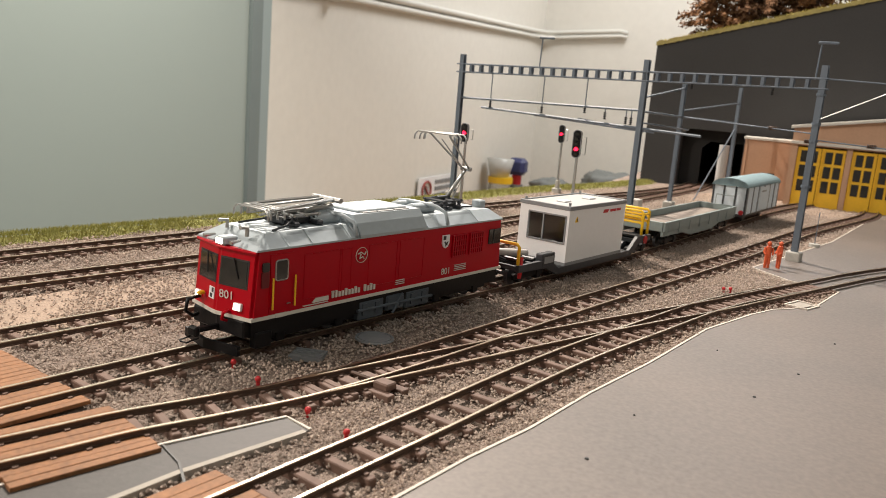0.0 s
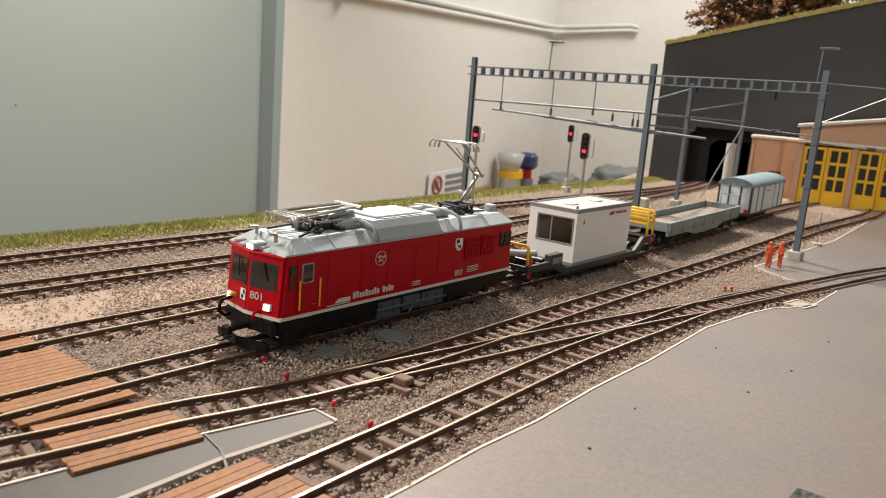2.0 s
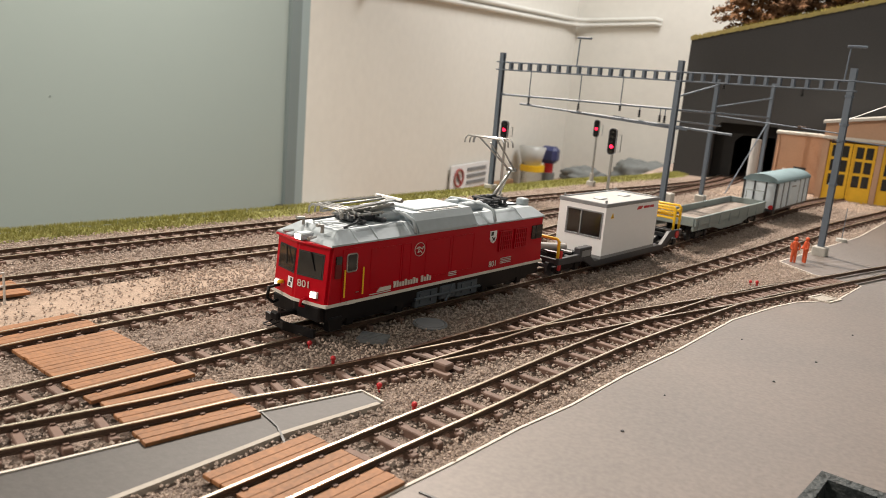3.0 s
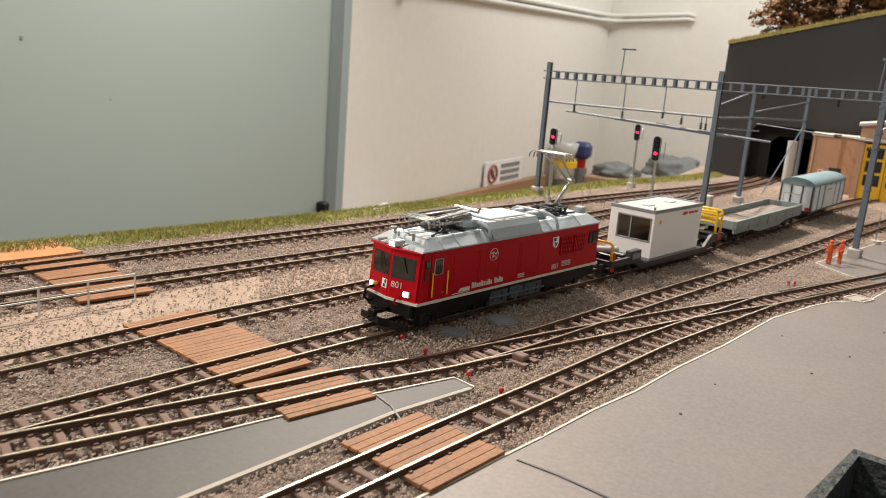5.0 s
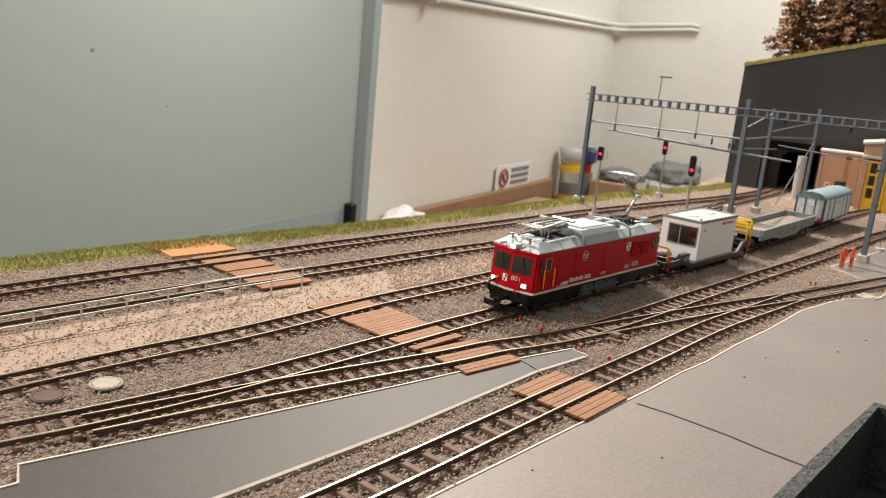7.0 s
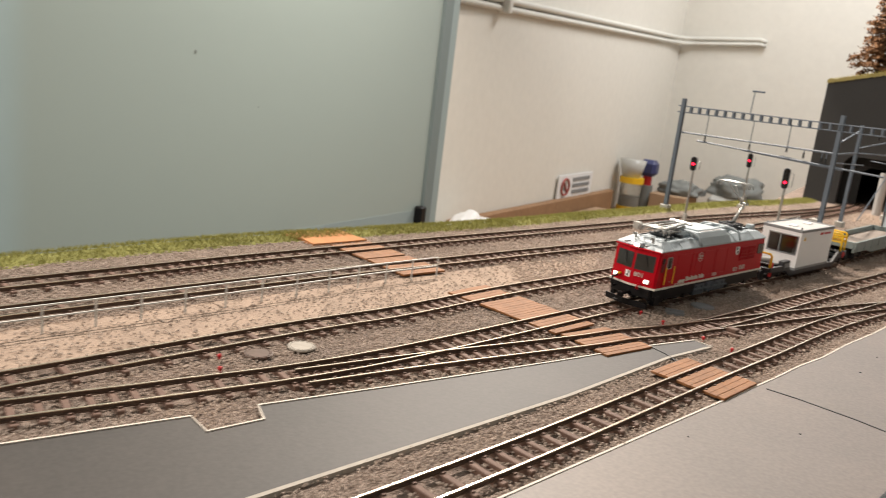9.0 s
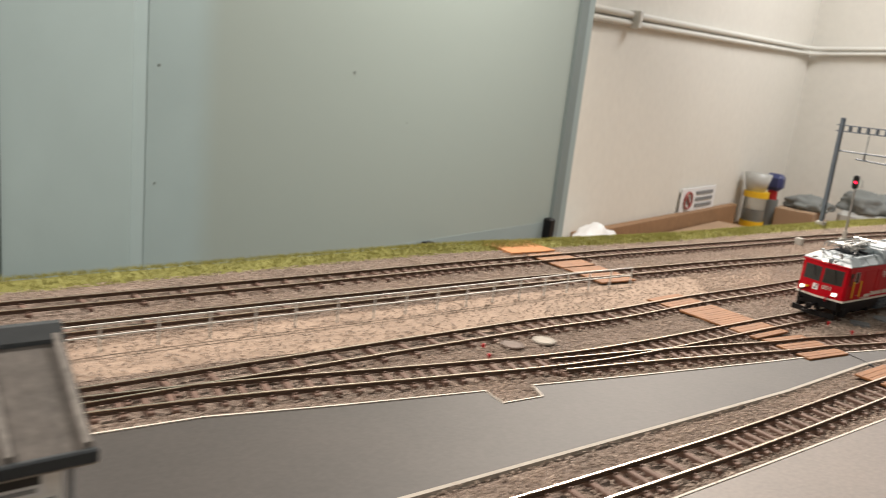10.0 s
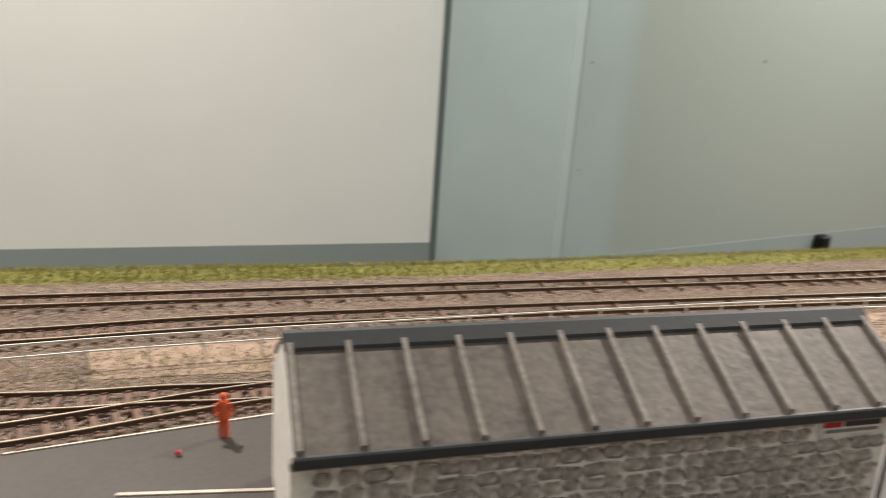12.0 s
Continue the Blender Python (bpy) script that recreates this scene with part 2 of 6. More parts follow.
def smooth_line(pts, step=0.004):
    """A Catmull-Rom line through plan points, as evenly spaced points with directions."""
    p = [Vector((*q, 0)) for q in pts]
    p = [2 * p[0] - p[1]] + p + [2 * p[-1] - p[-2]]
    out = []
    for i in range(1, len(p) - 2):
        for k in range(40):
            t = k / 40
            a, b, c, d = p[i - 1], p[i], p[i + 1], p[i + 2]
            out.append(0.5 * (2 * b + (c - a) * t + (2 * a - 5 * b + 4 * c - d) * t * t + (3 * b - a - 3 * c + d) * t ** 3))
    out.append(p[-2])
    res, acc = [out[0]], 0.0
    for a, b in zip(out, out[1:]):
        acc += (b - a).length
        if acc >= step:
            res.append(b)
            acc = 0.0
    return [(q, (res[min(i + 1, len(res) - 1)] - res[max(i - 1, 0)]).normalized()) for i, q in enumerate(res)]


# ---- room ----
def slab(name, bm, material, label, category="wall"):
    return solid(name, bm, material, label, category, kind="structure")


slab("floor", box(-1.9, 3.0, -2.4, 3.6, -1.0, -0.95), FLOOR, "plain brown-grey room floor", "floor")
slab("ceiling", box(-1.9, 3.0, -2.4, 3.6, 1.5, 1.55), PLASTER, "plain white room ceiling", "ceiling")
slab("wall_north", box(-1.1, 3.0, 3.44, 3.55, -0.95, 1.5), PLASTER, "white plastered end wall of the room")
slab("wall_west", box(-1.05, -0.923, 1.36, 3.44, -0.95, 1.5), PLASTER, "white plastered side wall of the room")
slab("wall_south", box(-1.9, 3.0, -2.4, -2.3, -0.95, 1.5), PLASTER, "plain white wall")
slab("wall_east", box(2.9, 3.0, -2.3, 3.44, -0.95, 1.5), PLASTER, "plain white wall")

screen = thing("sliding_screen", pose(-0.844, 0, 0), "tall pale green sliding screen in a grey-blue frame", "screen", kind="structure")
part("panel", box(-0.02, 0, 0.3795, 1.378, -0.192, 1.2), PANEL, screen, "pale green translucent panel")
part("stile", box(-0.06, 0.006, 1.374, 1.412, -0.95, 1.49, bevel=0.004), STILE, screen, "grey-blue metal edge profile")
part("stile", box(-0.06, 0.000, 1.412, 1.446, -0.95, 1.49, bevel=0.004), STILEPALE, screen, "paler grey-blue closing strip")
part("bottom_rail", box(-0.0195, 0.0006, 0.468, 1.374, -0.36, -0.192), STILEPALE, screen)
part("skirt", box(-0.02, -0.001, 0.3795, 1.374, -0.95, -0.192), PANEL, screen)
part("top_rail", box(-0.03, 0.010, 0.380, 1.374, 1.2, 1.49, bevel=0.003), STILE, screen)
part("handle", box(0.0, 0.02, 1.348, 1.370, -0.30, -0.182, bevel=0.003), BLACK, screen, "black pull handle")
part("stopper", box(0.0, 0.02, 0.928, 0.952, -0.26, -0.193, bevel=0.003), BLACK, screen, "small black rubber stopper")


def standing(a, b, z0, z1, thick):
    """An upright sheet between two plan points."""
    a, b = Vector(a), Vector(b)
    d = (b - a).normalized()
    o = Vector((-d.y, d.x)) * thick
    return prism([a, b, b + o, a + o], z0, z1)


recess = thing("recessed_door", pose(0, 0, 0), "milky white door panel standing back behind the screen", "door", kind="structure")
REC = [(-0.8445, 0.3790), (-1.100, 0.333), (-1.103, 0.305), (-1.650, -2.300)]
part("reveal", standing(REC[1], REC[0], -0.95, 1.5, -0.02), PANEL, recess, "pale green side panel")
part("stile", standing(REC[2], REC[1], -0.95, 1.5, 0.03), STILE, recess, "grey-blue door stile")
part("panel", standing(REC[3], REC[2], -0.234, 1.5, 0.03), PANELWHITE, recess, "milky white panel")
part("bottom_rail", standing((-1.649, -2.3), (-1.1025, 0.305), -0.95, -0.234, 0.03), STILEPALE, recess, "grey-blue bottom rail")

SMUDGE = mat("grey_smudge", (0.20, 0.23, 0.22), 0.5, var=0.1)
for y, z, r in ((0.395, 0.084, 0.0018), (0.728, 0.096, 0.0026), (0.393, -0.062, 0.0014), (0.86, 0.02, 0.0012)):
    part("smudge", disc(y, z, -0.0005, 0.0006, r, 9, "x"), SMUDGE, screen, "small grey scuff mark")
conduit = thing("wall_conduit", pose(0, 0, 0), "double white cable conduit clipped to the wall", "conduit", kind="structure")
for k, (z0, r) in enumerate(((0.004, 0.0085), (-0.017, 0.0080))):
    part("pipe", tube([(-0.914, 1.4, 0.283 + z0), (-0.914, 1.775, 0.295 + z0), (-0.914, 3.25, 0.345 + z0), (-0.90, 3.40, 0.352 + z0), (-0.86, 3.425, 0.355 + z0),
                       (-0.60, 3.425, 0.372 + z0 * 0.9), (-0.573, 3.425, 0.365 + z0 * 0.7)], r, 10), CONDUIT, conduit, smooth=True)
for y in (1.76,):
    z = 0.295 + (y - 1.775) * 0.034
    part("clip", box(-0.923, -0.89, y, y + 0.02, z - 0.029, z + 0.016, bevel=0.003), CONDUIT, conduit)

# low shelf behind the layout with workshop things
slab("shelf", box(-0.923, 0.6, 1.46, 3.44, -0.36, -0.335), WOOD, "brown chipboard shelf behind the layout", "shelf")
batten = solid("wooden_batten", box(-0.920, -0.895, 1.62, 2.80, -0.335, -0.255, bevel=0.003), WOOD, "brown wooden batten lying along the wall", "batten")
sheet = solid("chipboard_sheet", box(-0.885, -0.45, 1.95, 2.60, -0.335, -0.300, bevel=0.002), CARDBOARD, "pale brown board lying on the shelf", "board")
sign = thing("no_smoking_sign", pose(-0.905, 2.30, -0.263), "white warning sign with a red ring leaning on the wall", "sign")
part("plate", box(-0.012, -0.008, 0, 0.30, 0, 0.085, bevel=0.001), WHITE, sign)
ring = bmesh.new()
add_tube(ring, [(-0.005, 0.055 + 0.031 * math.cos(a * 0.3142), 0.045 + 0.027 * math.sin(a * 0.3142)) for a in range(21)], 0.0035, 5)
add_tube(ring, [(-0.005, 0.036, 0.064), (-0.005, 0.074, 0.026)], 0.003, 5)
part("pictogram", disc(0.055, 0.045, -0.0079, -0.0065, 0.014, 12, "x"), GREYTRIM, sign)
part("ring", ring, RINGRED, sign, "red prohibition ring")
for k in range(3):
    part("text_bar", box(-0.0079, -0.006, 0.12, 0.27, 0.018 + 0.021 * k, 0.030 + 0.021 * k), GREYTRIM, sign)
jar = thing("plastic_jar", pose(-0.855, 2.87, -0.335), "clear plastic jar with yellow base and yellow lid", "jar")
part("body", disc(0, 0, 0.022, 0.110, 0.040), CLEARJAR, jar)
part("contents", disc(0, 0, 0.0225, 0.062, 0.036), GREYCLOTH, jar, "dull grey contents")
part("base", disc(0, 0, 0.0, 0.022, 0.043), YELLOW, jar, "yellow base")
part("lid", disc(0, 0, 0.110, 0.132, 0.045), YELLOW, jar, "yellow lid")
cup = thing("clear_cup", pose(-0.860, 2.87, -0.203), "upturned frosted cup standing on the jar", "cup")
part("body", tube([(0, 0, 0), (0, 0, 0.065)], 0.034, 16, 0.050), CLEAR, cup, smooth=True)
bottle = thing("spray_bottle", pose(-0.830, 2.98, -0.335), "dark blue spray bottle with a red collar", "bottle")
part("body", disc(0, 0, 0, 0.10, 0.026), GREYCLOTH, bottle)
part("collar", disc(0, 0, 0.10, 0.135, 0.018), SIGNRED, bottle, "red collar")
part("head", box(-0.034, 0.034, -0.030, 0.030, 0.135, 0.198, bevel=0.014), BLUE, bottle, "dark blue spray head")
carton = solid("cardboard_box", box(-0.80, -0.66, 2.94, 3.12, -0.335, -0.255, bevel=0.004), CARDBOARD, "brown cardboard box on the shelf", "box")
crate = solid("plastic_crate", box(-0.62, -0.44, 3.10, 3.36, -0.335, -0.245, bevel=0.015), CLEAR, "pale grey plastic crate", "crate")


def cloth(name, x, y, z, sx, sy, sz, label, m=GREYCLOTH):
    bm = bmesh.new()
    bmesh.ops.create_icosphere(bm, subdivisions=4, radius=1)
    for v in bm.verts:
        k = 1 + 0.35 * noise.noise(v.co * 2.2 + Vector((x * 9, y, 0))) + 0.12 * noise.noise(v.co * 6)
        v.co = Vector((v.co.x * sx * k, v.co.y * sy * k, max(v.co.z * k, -0.25) * sz + 0.25 * sz))
    return solid(name, bm, m, label, "cloth", m=pose(x, y, z), smooth=True)


cloth("grey_rag", -0.54, 3.22, -0.245, 0.105, 0.11, 0.060, "crumpled grey cloth on the crate")
cloth("grey_rag", -0.72, 3.06, -0.255, 0.085, 0.09, 0.040, "crumpled grey cloth on the cardboard box")
cloth("plastic_bag", -0.85, 1.62, -0.335, 0.06, 0.11, 0.085, "crumpled white plastic bag on the shelf", WHITE)

# ---- layout board and ground ----
EDGE = [(-0.46, -0.60), (-0.396, -0.308), (-0.345, -0.09), (-0.287, 0.225), (-0.257, 0.336), (-0.216, 0.479), (-0.184, 0.62), (-0.128, 0.853), (-0.085, 1.0), (-0.085, 1.5)]
PIT = [(0.115, 0.331), (0.0985, 0.262), (0.055, 0.08), (0.175, 0.05), (0.236, 0.302)]
slab("ground", prism(EDGE + [(1.1, 1.5), (1.1, -0.6)], -0.045, -0.0372), WOOD, "layout baseboard under the scenery", "board")
YARD = [(0.176, 0.978), (0.134, 0.774), (0.088, 0.622), (0.107, 0.599), (0.131, 0.588), (0.120, 0.546), (0.109, 0.530), (0.1015, 0.522), (0.0937, 0.5065), (0.0785, 0.467), (0.0657, 0.409), (0.0551, 0.369),
        (0.0477, 0.3343), (0.0404, 0.3097), (0.0338, 0.281), (-0.0115, 0.105), (-0.060, -0.080), (-0.150, -0.42), (-0.19, -0.6)]
PAD = [(0.002, 0.302), (-0.007, 0.305), (-0.021, 0.277), (-0.044, 0.222), (-0.078, 0.146), (-0.0985, 0.102), (-0.090, 0.096), (-0.096, 0.078), (-0.107, 0.0815), (-0.131, 0.029),
       (-0.152, -0.014), (-0.190, -0.135), (-0.213, -0.225), (-0.218, -0.308), (-0.25, -0.45), (-0.21, -0.45), (-0.094, -0.068), (-0.085, -0.034), (-0.064, 0.046), (-0.050, 0.099), (-0.0255, 0.191), (-0.009, 0.269)]


def strip(bm, pts, width, z0, z1, closed=False):
    """A flat band along plan points."""
    n = len(pts)
    seq = list(range(n)) + ([0] if closed else [])
    rows = []
    for i in seq:
        a, b = Vector(pts[(i - 1) % n] if closed or i else pts[0]), Vector(pts[(i + 1) % n] if closed or i < n - 1 else pts[-1])
        d = (b - a).normalized()
        o = Vector((-d.y, d.x)) * width / 2
        p = Vector(pts[i])
        rows.append([bm.verts.new((*(p + s * o), z)) for s, z in ((-1, z0), (-1, z1), (1, z1), (1, z0))])
    for r, q in zip(rows, rows[1:]):
        for k in range(4):
            bm.faces.new((r[k], q[k], q[(k + 1) % 4], r[(k + 1) % 4]))
    if not closed:
        bm.faces.new(rows[0]), bm.faces.new(rows[-1][::-1])
    return bm


ground_bm = prism(EDGE + [(1.1, 1.5), (1.1, 1.10), (0.30, 1.10)] + [(0.30, 1.0)] + [(x + 0.004, y) for x, y in YARD] + [(-0.19, -0.62)], -0.037, -0.0007)
slab("ground_ballast", ground_bm, BALLAST, "beige and grey gravel ground of the station throat", "ground")
yard_bm = bmesh.new()
# the yard is laid as two sheets round the pit
add_prism(yard_bm, YARD + [(0.02, -0.6), (0.055, 0.08), (0.0985, 0.262), (0.115, 0.331), (0.236, 0.302), (0.32, 0.60), (0.34, 1.02), (0.19, 1.02)], -0.03, 0.0004)
slab("pavement", yard_bm, ASPHALT, "smooth grey painted yard surface", "pavement")
slab("pavement", prism([(0.021, -0.6), (0.0555, 0.0795), (0.175, 0.05), (0.2365, 0.3015), (0.321, 0.60), (0.341, 1.02), (1.1, 1.02), (1.1, -0.6)], -0.03, 0.0004), ASPHALT, "smooth grey painted yard surface", "pavement")
pit = thing("inspection_pit", pose(0, 0, 0), "dark sunken pit with rough blackish walls", "pit", kind="structure")
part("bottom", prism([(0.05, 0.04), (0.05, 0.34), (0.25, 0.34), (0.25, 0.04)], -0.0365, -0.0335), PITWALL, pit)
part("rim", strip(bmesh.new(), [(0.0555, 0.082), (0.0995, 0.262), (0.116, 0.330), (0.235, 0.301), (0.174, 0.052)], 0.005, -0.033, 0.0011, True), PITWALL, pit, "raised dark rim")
pad_ob = slab("pavement", prism(PAD, -0.002, 0.0006), PADGREY, "narrow grey platform between the tracks", "pavement")
slab("kerb", strip(bmesh.new(), [(0.0015, 0.3005), (-0.009, 0.269), (-0.0255, 0.191), (-0.050, 0.099), (-0.064, 0.046), (-0.085, -0.034), (-0.092, -0.064)], 0.0016, -0.002, 0.0009), KERB, "pale kerb along the platform", "kerb")
slab("white_line", strip(bmesh.new(), PAD[:14], 0.0008, 0.0, 0.0010), LINE, "thin white edge line", "line")
slab("white_line", strip(bmesh.new(), YARD[:-1], 0.0008, -0.001, 0.0007), LINE, "thin white edge line", "line")
slab("white_line", strip(bmesh.new(), [(-0.185, -0.281), (-0.168, -0.232)], 0.0013, 0.0, 0.0010), LINE, "thin white edge line", "line")
slab("yard_joint", strip(bmesh.new(), [(0.0335, 0.2645), (0.046, 0.2632), (0.0681, 0.2582), (0.082, 0.2535), (0.096, 0.2500)], 0.0007, 0.0, 0.0007), SIGNBLACK, "dark crack across the yard", "crack")
slab("pad_joint", strip(bmesh.new(), [(-0.0205, 0.2765), (-0.0119, 0.2721), (-0.0045, 0.2655)], 0.0006, 0.0, 0.00095), SIGNBLACK, "dark crack across the platform", "crack")
slab("sand", prism([(-0.190, 0.02), (-0.128, 0.21), (-0.105, 0.32), (-0.090, 0.40), (-0.115, 0.45), (-0.140, 0.36), (-0.185, 0.19), (-0.255, -0.08), (-0.29, -0.28), (-0.262, -0.28)], -0.002, -0.0004), SAND, "fine sandy strip between the tracks", "ground")
slab("sand", prism([(0.150, 0.93), (0.165, 1.02), (0.10, 1.05), (0.03, 1.06), (-0.01, 0.98), (0.02, 0.93), (0.06, 0.955), (0.11, 0.965)], -0.002, -0.0004), SAND, "pinkish sandy forecourt before the shed", "ground")

# ---- tracks ----
LINES = {
    "near": [(-0.16, -0.42), (-0.135, -0.30), (-0.0605, -0.027), (-0.036, 0.062), (-0.016, 0.14), (0.0105, 0.256), (0.0257, 0.320), (0.0412, 0.387), (0.0582, 0.443), (0.0815, 0.512), (0.121, 0.590), (0.159, 0.663), (0.25, 0.81), (0.36, 0.96)],
    "second": [(-0.102, 0.127), (-0.080, 0.177), (-0.045, 0.250), (-0.0335, 0.2775), (-0.023, 0.297), (-0.011, 0.322), (0.0045, 0.372), (0.029, 0.4655), (0.077, 0.640), (0.119, 0.805), (0.1675, 0.962), (0.179, 1.03)],
    "crossover": [(-0.011, 0.322), (0.008, 0.363), (0.033, 0.415), (0.055, 0.458), (0.078, 0.501), (0.100, 0.547), (0.121, 0.590)],
    "train": [(-0.236, -0.42), (-0.2275, -0.308), (-0.226, -0.22), (-0.203, -0.12), (-0.168, -0.012), (-0.127, 0.082), (-0.104, 0.135), (-0.088, 0.186), (-0.0645, 0.280), (-0.0532, 0.3225), (0.0, 0.518), (0.020, 0.600), (0.0545, 0.760), (0.080, 0.885), (0.105, 0.98), (0.122, 1.03)],
    "fourth": [(-0.29, -0.42), (-0.249, -0.308), (-0.237, -0.26), (-0.226, -0.22), (-0.188, -0.05), (-0.1415, 0.153), (-0.123, 0.22), (-0.107, 0.30), (-0.089, 0.371), (-0.064, 0.484), (-0.049, 0.556), (-0.038, 0.66), (-0.034, 0.75), (-0.027, 0.86)],
    "fifth": [(-0.332, -0.42), (-0.3065, -0.308), (-0.286, -0.184), (-0.200, 0.185), (-0.157, 0.34), (-0.133, 0.4255), (-0.113, 0.49), (-0.091, 0.574), (-0.069, 0.66), (-0.046, 0.77), (-0.027, 0.87), (-0.008, 0.97), (0.006, 1.06), (0.012, 1.15)],
    "sixth": [(-0.372, -0.42), (-0.346, -0.307), (-0.3165, -0.171), (-0.255, 0.11), (-0.232, 0.219), (-0.2135, 0.296), (-0.1945, 0.374), (-0.170, 0.466), (-0.146, 0.557), (-0.118, 0.666), (-0.079, 0.795), (-0.035, 0.93), (-0.010, 1.03), (0.002, 1.15)],
}
SAMPLES = {k: smooth_line(v, 0.002) for k, v in LINES.items()}


def band(bm, pts, o0, o1, z0, z1):
    rows = [[bm.verts.new((p.x - d.y * o, p.y + d.x * o, z)) for o, z in ((o0, z0), (o0, z1), (o1, z1), (o1, z0))] for p, d in pts]
    for r, q in zip(rows, rows[1:]):
        for k in range(4):
            bm.faces.new((r[k], q[k], q[(k + 1) % 4], r[(k + 1) % 4]))
    bm.faces.new(rows[0]), bm.faces.new(rows[-1][::-1])


sleeper_bm = box(-0.0012, 0.0012, -0.0094, 0.0094, -0.0012, 0.0014, bevel=0.00025)
for side in (-1, 1):
    for o in (-0.0012, 0.0012):
        add_box(sleeper_bm, -0.0006, 0.0006, side * 0.006 + o - 0.0005, side * 0.006 + o + 0.0005, 0.0014, 0.0019)
sleeper_mesh = finish(sleeper_bm, "sleeper", SLEEPER)
TRACKS = {}
for key, pts in SAMPLES.items():
    tr = thing("railway_track", pose(0, 0, 0), "metre-gauge model track with brown sleepers and polished rails", "track", "tracks of the station throat", "structure")
    TRACKS[key] = tr
    lift = {"second": 0.00007, "crossover": -0.00006, "fourth": -0.00012}.get(key, 0.0)
    for s in (-1, 1):
        web, top = bmesh.new(), bmesh.new()
        use = pts[::2] if key != "crossover" else pts[::2]
        band(web, use, s * 0.006 - 0.00020, s * 0.006 + 0.00020, 0.0014, 0.0024 + lift)
        band(web, use, s * 0.006 - 0.0006, s * 0.006 + 0.0006, 0.0012, 0.0017 + lift)
        band(web, use, s * 0.006 - 0.00038, s * 0.006 + 0.00038, 0.0024 + lift, 0.00275 + lift)
        band(top, use, s * 0.006 - 0.00036, s * 0.006 + 0.00036, 0.00275 + lift, 0.0030 + lift)
        rail = part("rail", web, RAIL, tr, "dark rusty rail web")
        part("rail_head", top, RAILTOP, rail, "polished rail head")
    if key == "crossover":
        continue
    flat = [(p, d) for p, d in pts if not (key == "near" and p.y > 0.592)]
    for i in range(0, len(flat) - 1, 3):
        p, d = flat[i]
        ob = new("sleeper", sleeper_mesh)
        ob.parent = tr
        ob.matrix_local = Matrix.Translation((p.x, p.y, random.uniform(-0.0001, 0.0001))) @ pose(0, 0, 0, 0, 0, math.degrees(math.atan2(d.y, d.x)) + random.uniform(-1, 1))
for i in range(0, len(SAMPLES["crossover"]), 3):
    p, d = SAMPLES["crossover"][i]
    ob = new("sleeper", sleeper_mesh)
    ob.parent = TRACKS["crossover"]
    ob.matrix_local = pose(p.x, p.y, -0.0002, 0, 0, math.degrees(math.atan2(d.y, d.x)))

# plank crossing over all the tracks


def crossing(key, offsets, half=0.0158, z=0.0016):
    best = min(SAMPLES[key], key=lambda q: abs(q[0].y - (0.256 - 0.2375 * q[0].x)))
    p, d = best
    tilt = math.degrees(math.atan2(d.y, d.x))
    cr = thing("plank_crossing", pose(p.x, p.y, 0, 0, 0, tilt), "brown wooden plank crossing between the rails", "crossing", "plank crossings", "structure")
    for o0, o1 in offsets:
        n = max(2, round((o1 - o0) / 0.0028))
        w = (o1 - o0) / n
        for k in range(n):
            a, b = o0 + k * w, o0 + (k + 1) * w
            part("plank", box(-half + random.uniform(0, 0.0004), half - random.uniform(0, 0.0004), a + 0.00005, b - 0.00005, 0.0005, z + random.uniform(-0.00006, 0.00006), bevel=0.00012), BOARD, cr)
    return cr


crossing("near", [(0.0070, 0.0165), (-0.0048, 0.0048), (-0.0165, -0.0070)])
crossing("second", [(0.0070, 0.0135), (-0.0048, 0.0048), (-0.0150, -0.0070)])
crossing("train", [(0.0070, 0.0370), (-0.0048, 0.0048), (-0.0118, -0.0070)])
crossing("fourth", [(0.0070, 0.0140), (-0.0048, 0.0048)])
crossing("fifth", [(0.0070, 0.0200), (-0.0048, 0.0048), (-0.0140, -0.0070)])
crossing("sixth", [(0.0070, 0.0140), (-0.0048, 0.0048), (-0.0200, -0.0070)])
EARTH = mat("orange_earth", (0.42, 0.19, 0.075), 0.95, var=0.25, scale=80, fine=900, bump=0.8)
slab("earth_ramp", prism([(-0.264, 0.292), (-0.262, 0.310), (-0.255, 0.333), (-0.247, 0.338), (-0.238, 0.331), (-0.226, 0.330), (-0.228, 0.318), (-0.236, 0.289), (-0.250, 0.294)], -0.002, 0.0014), EARTH, "orange earth ramp behind the crossing", "ground")


# ---- train ----
def track_pose(key, y):
    p, d = min(SAMPLES[key], key=lambda q: abs(q[0].y - y))
    return p, d


def vehicle_pose(key, y0, y1):
    """Stands a vehicle between two points of the track: x from its front backwards along the track."""
    a, b = track_pose(key, y0)[0], track_pose(key, y1)[0]
    return pose(a.x, a.y, 0, 0, 0, math.degrees(math.atan2(b.y - a.y, b.x - a.x)))


def rounded(y0, y1, z0, z1, r, n=4):
    out = []
    for cy, cz, a0 in ((y1 - r, z0 + r, -90), (y1 - r, z1 - r, 0), (y0 + r, z1 - r, 90), (y0 + r, z0 + r, 180)):
        out += [(cy + r * math.cos(radians(a0 + 90 * k / n)), cz + r * math.sin(radians(a0 + 90 * k / n))) for k in range(n + 1)]
    return out


def wheelset(parent, x, r=0.0046):
    w = part("wheelset", tube([(x, -0.0055, 0.003 + r), (x, 0.0055, 0.003 + r)], 0.0009, 8), CHASSIS, parent)
    for s in (-1, 1):
        part("wheel", disc(x, 0.003 + r, s * 0.0055 - 0.0009, s * 0.0055 + 0.0009, r, 20, "y"), CHASSIS, w)


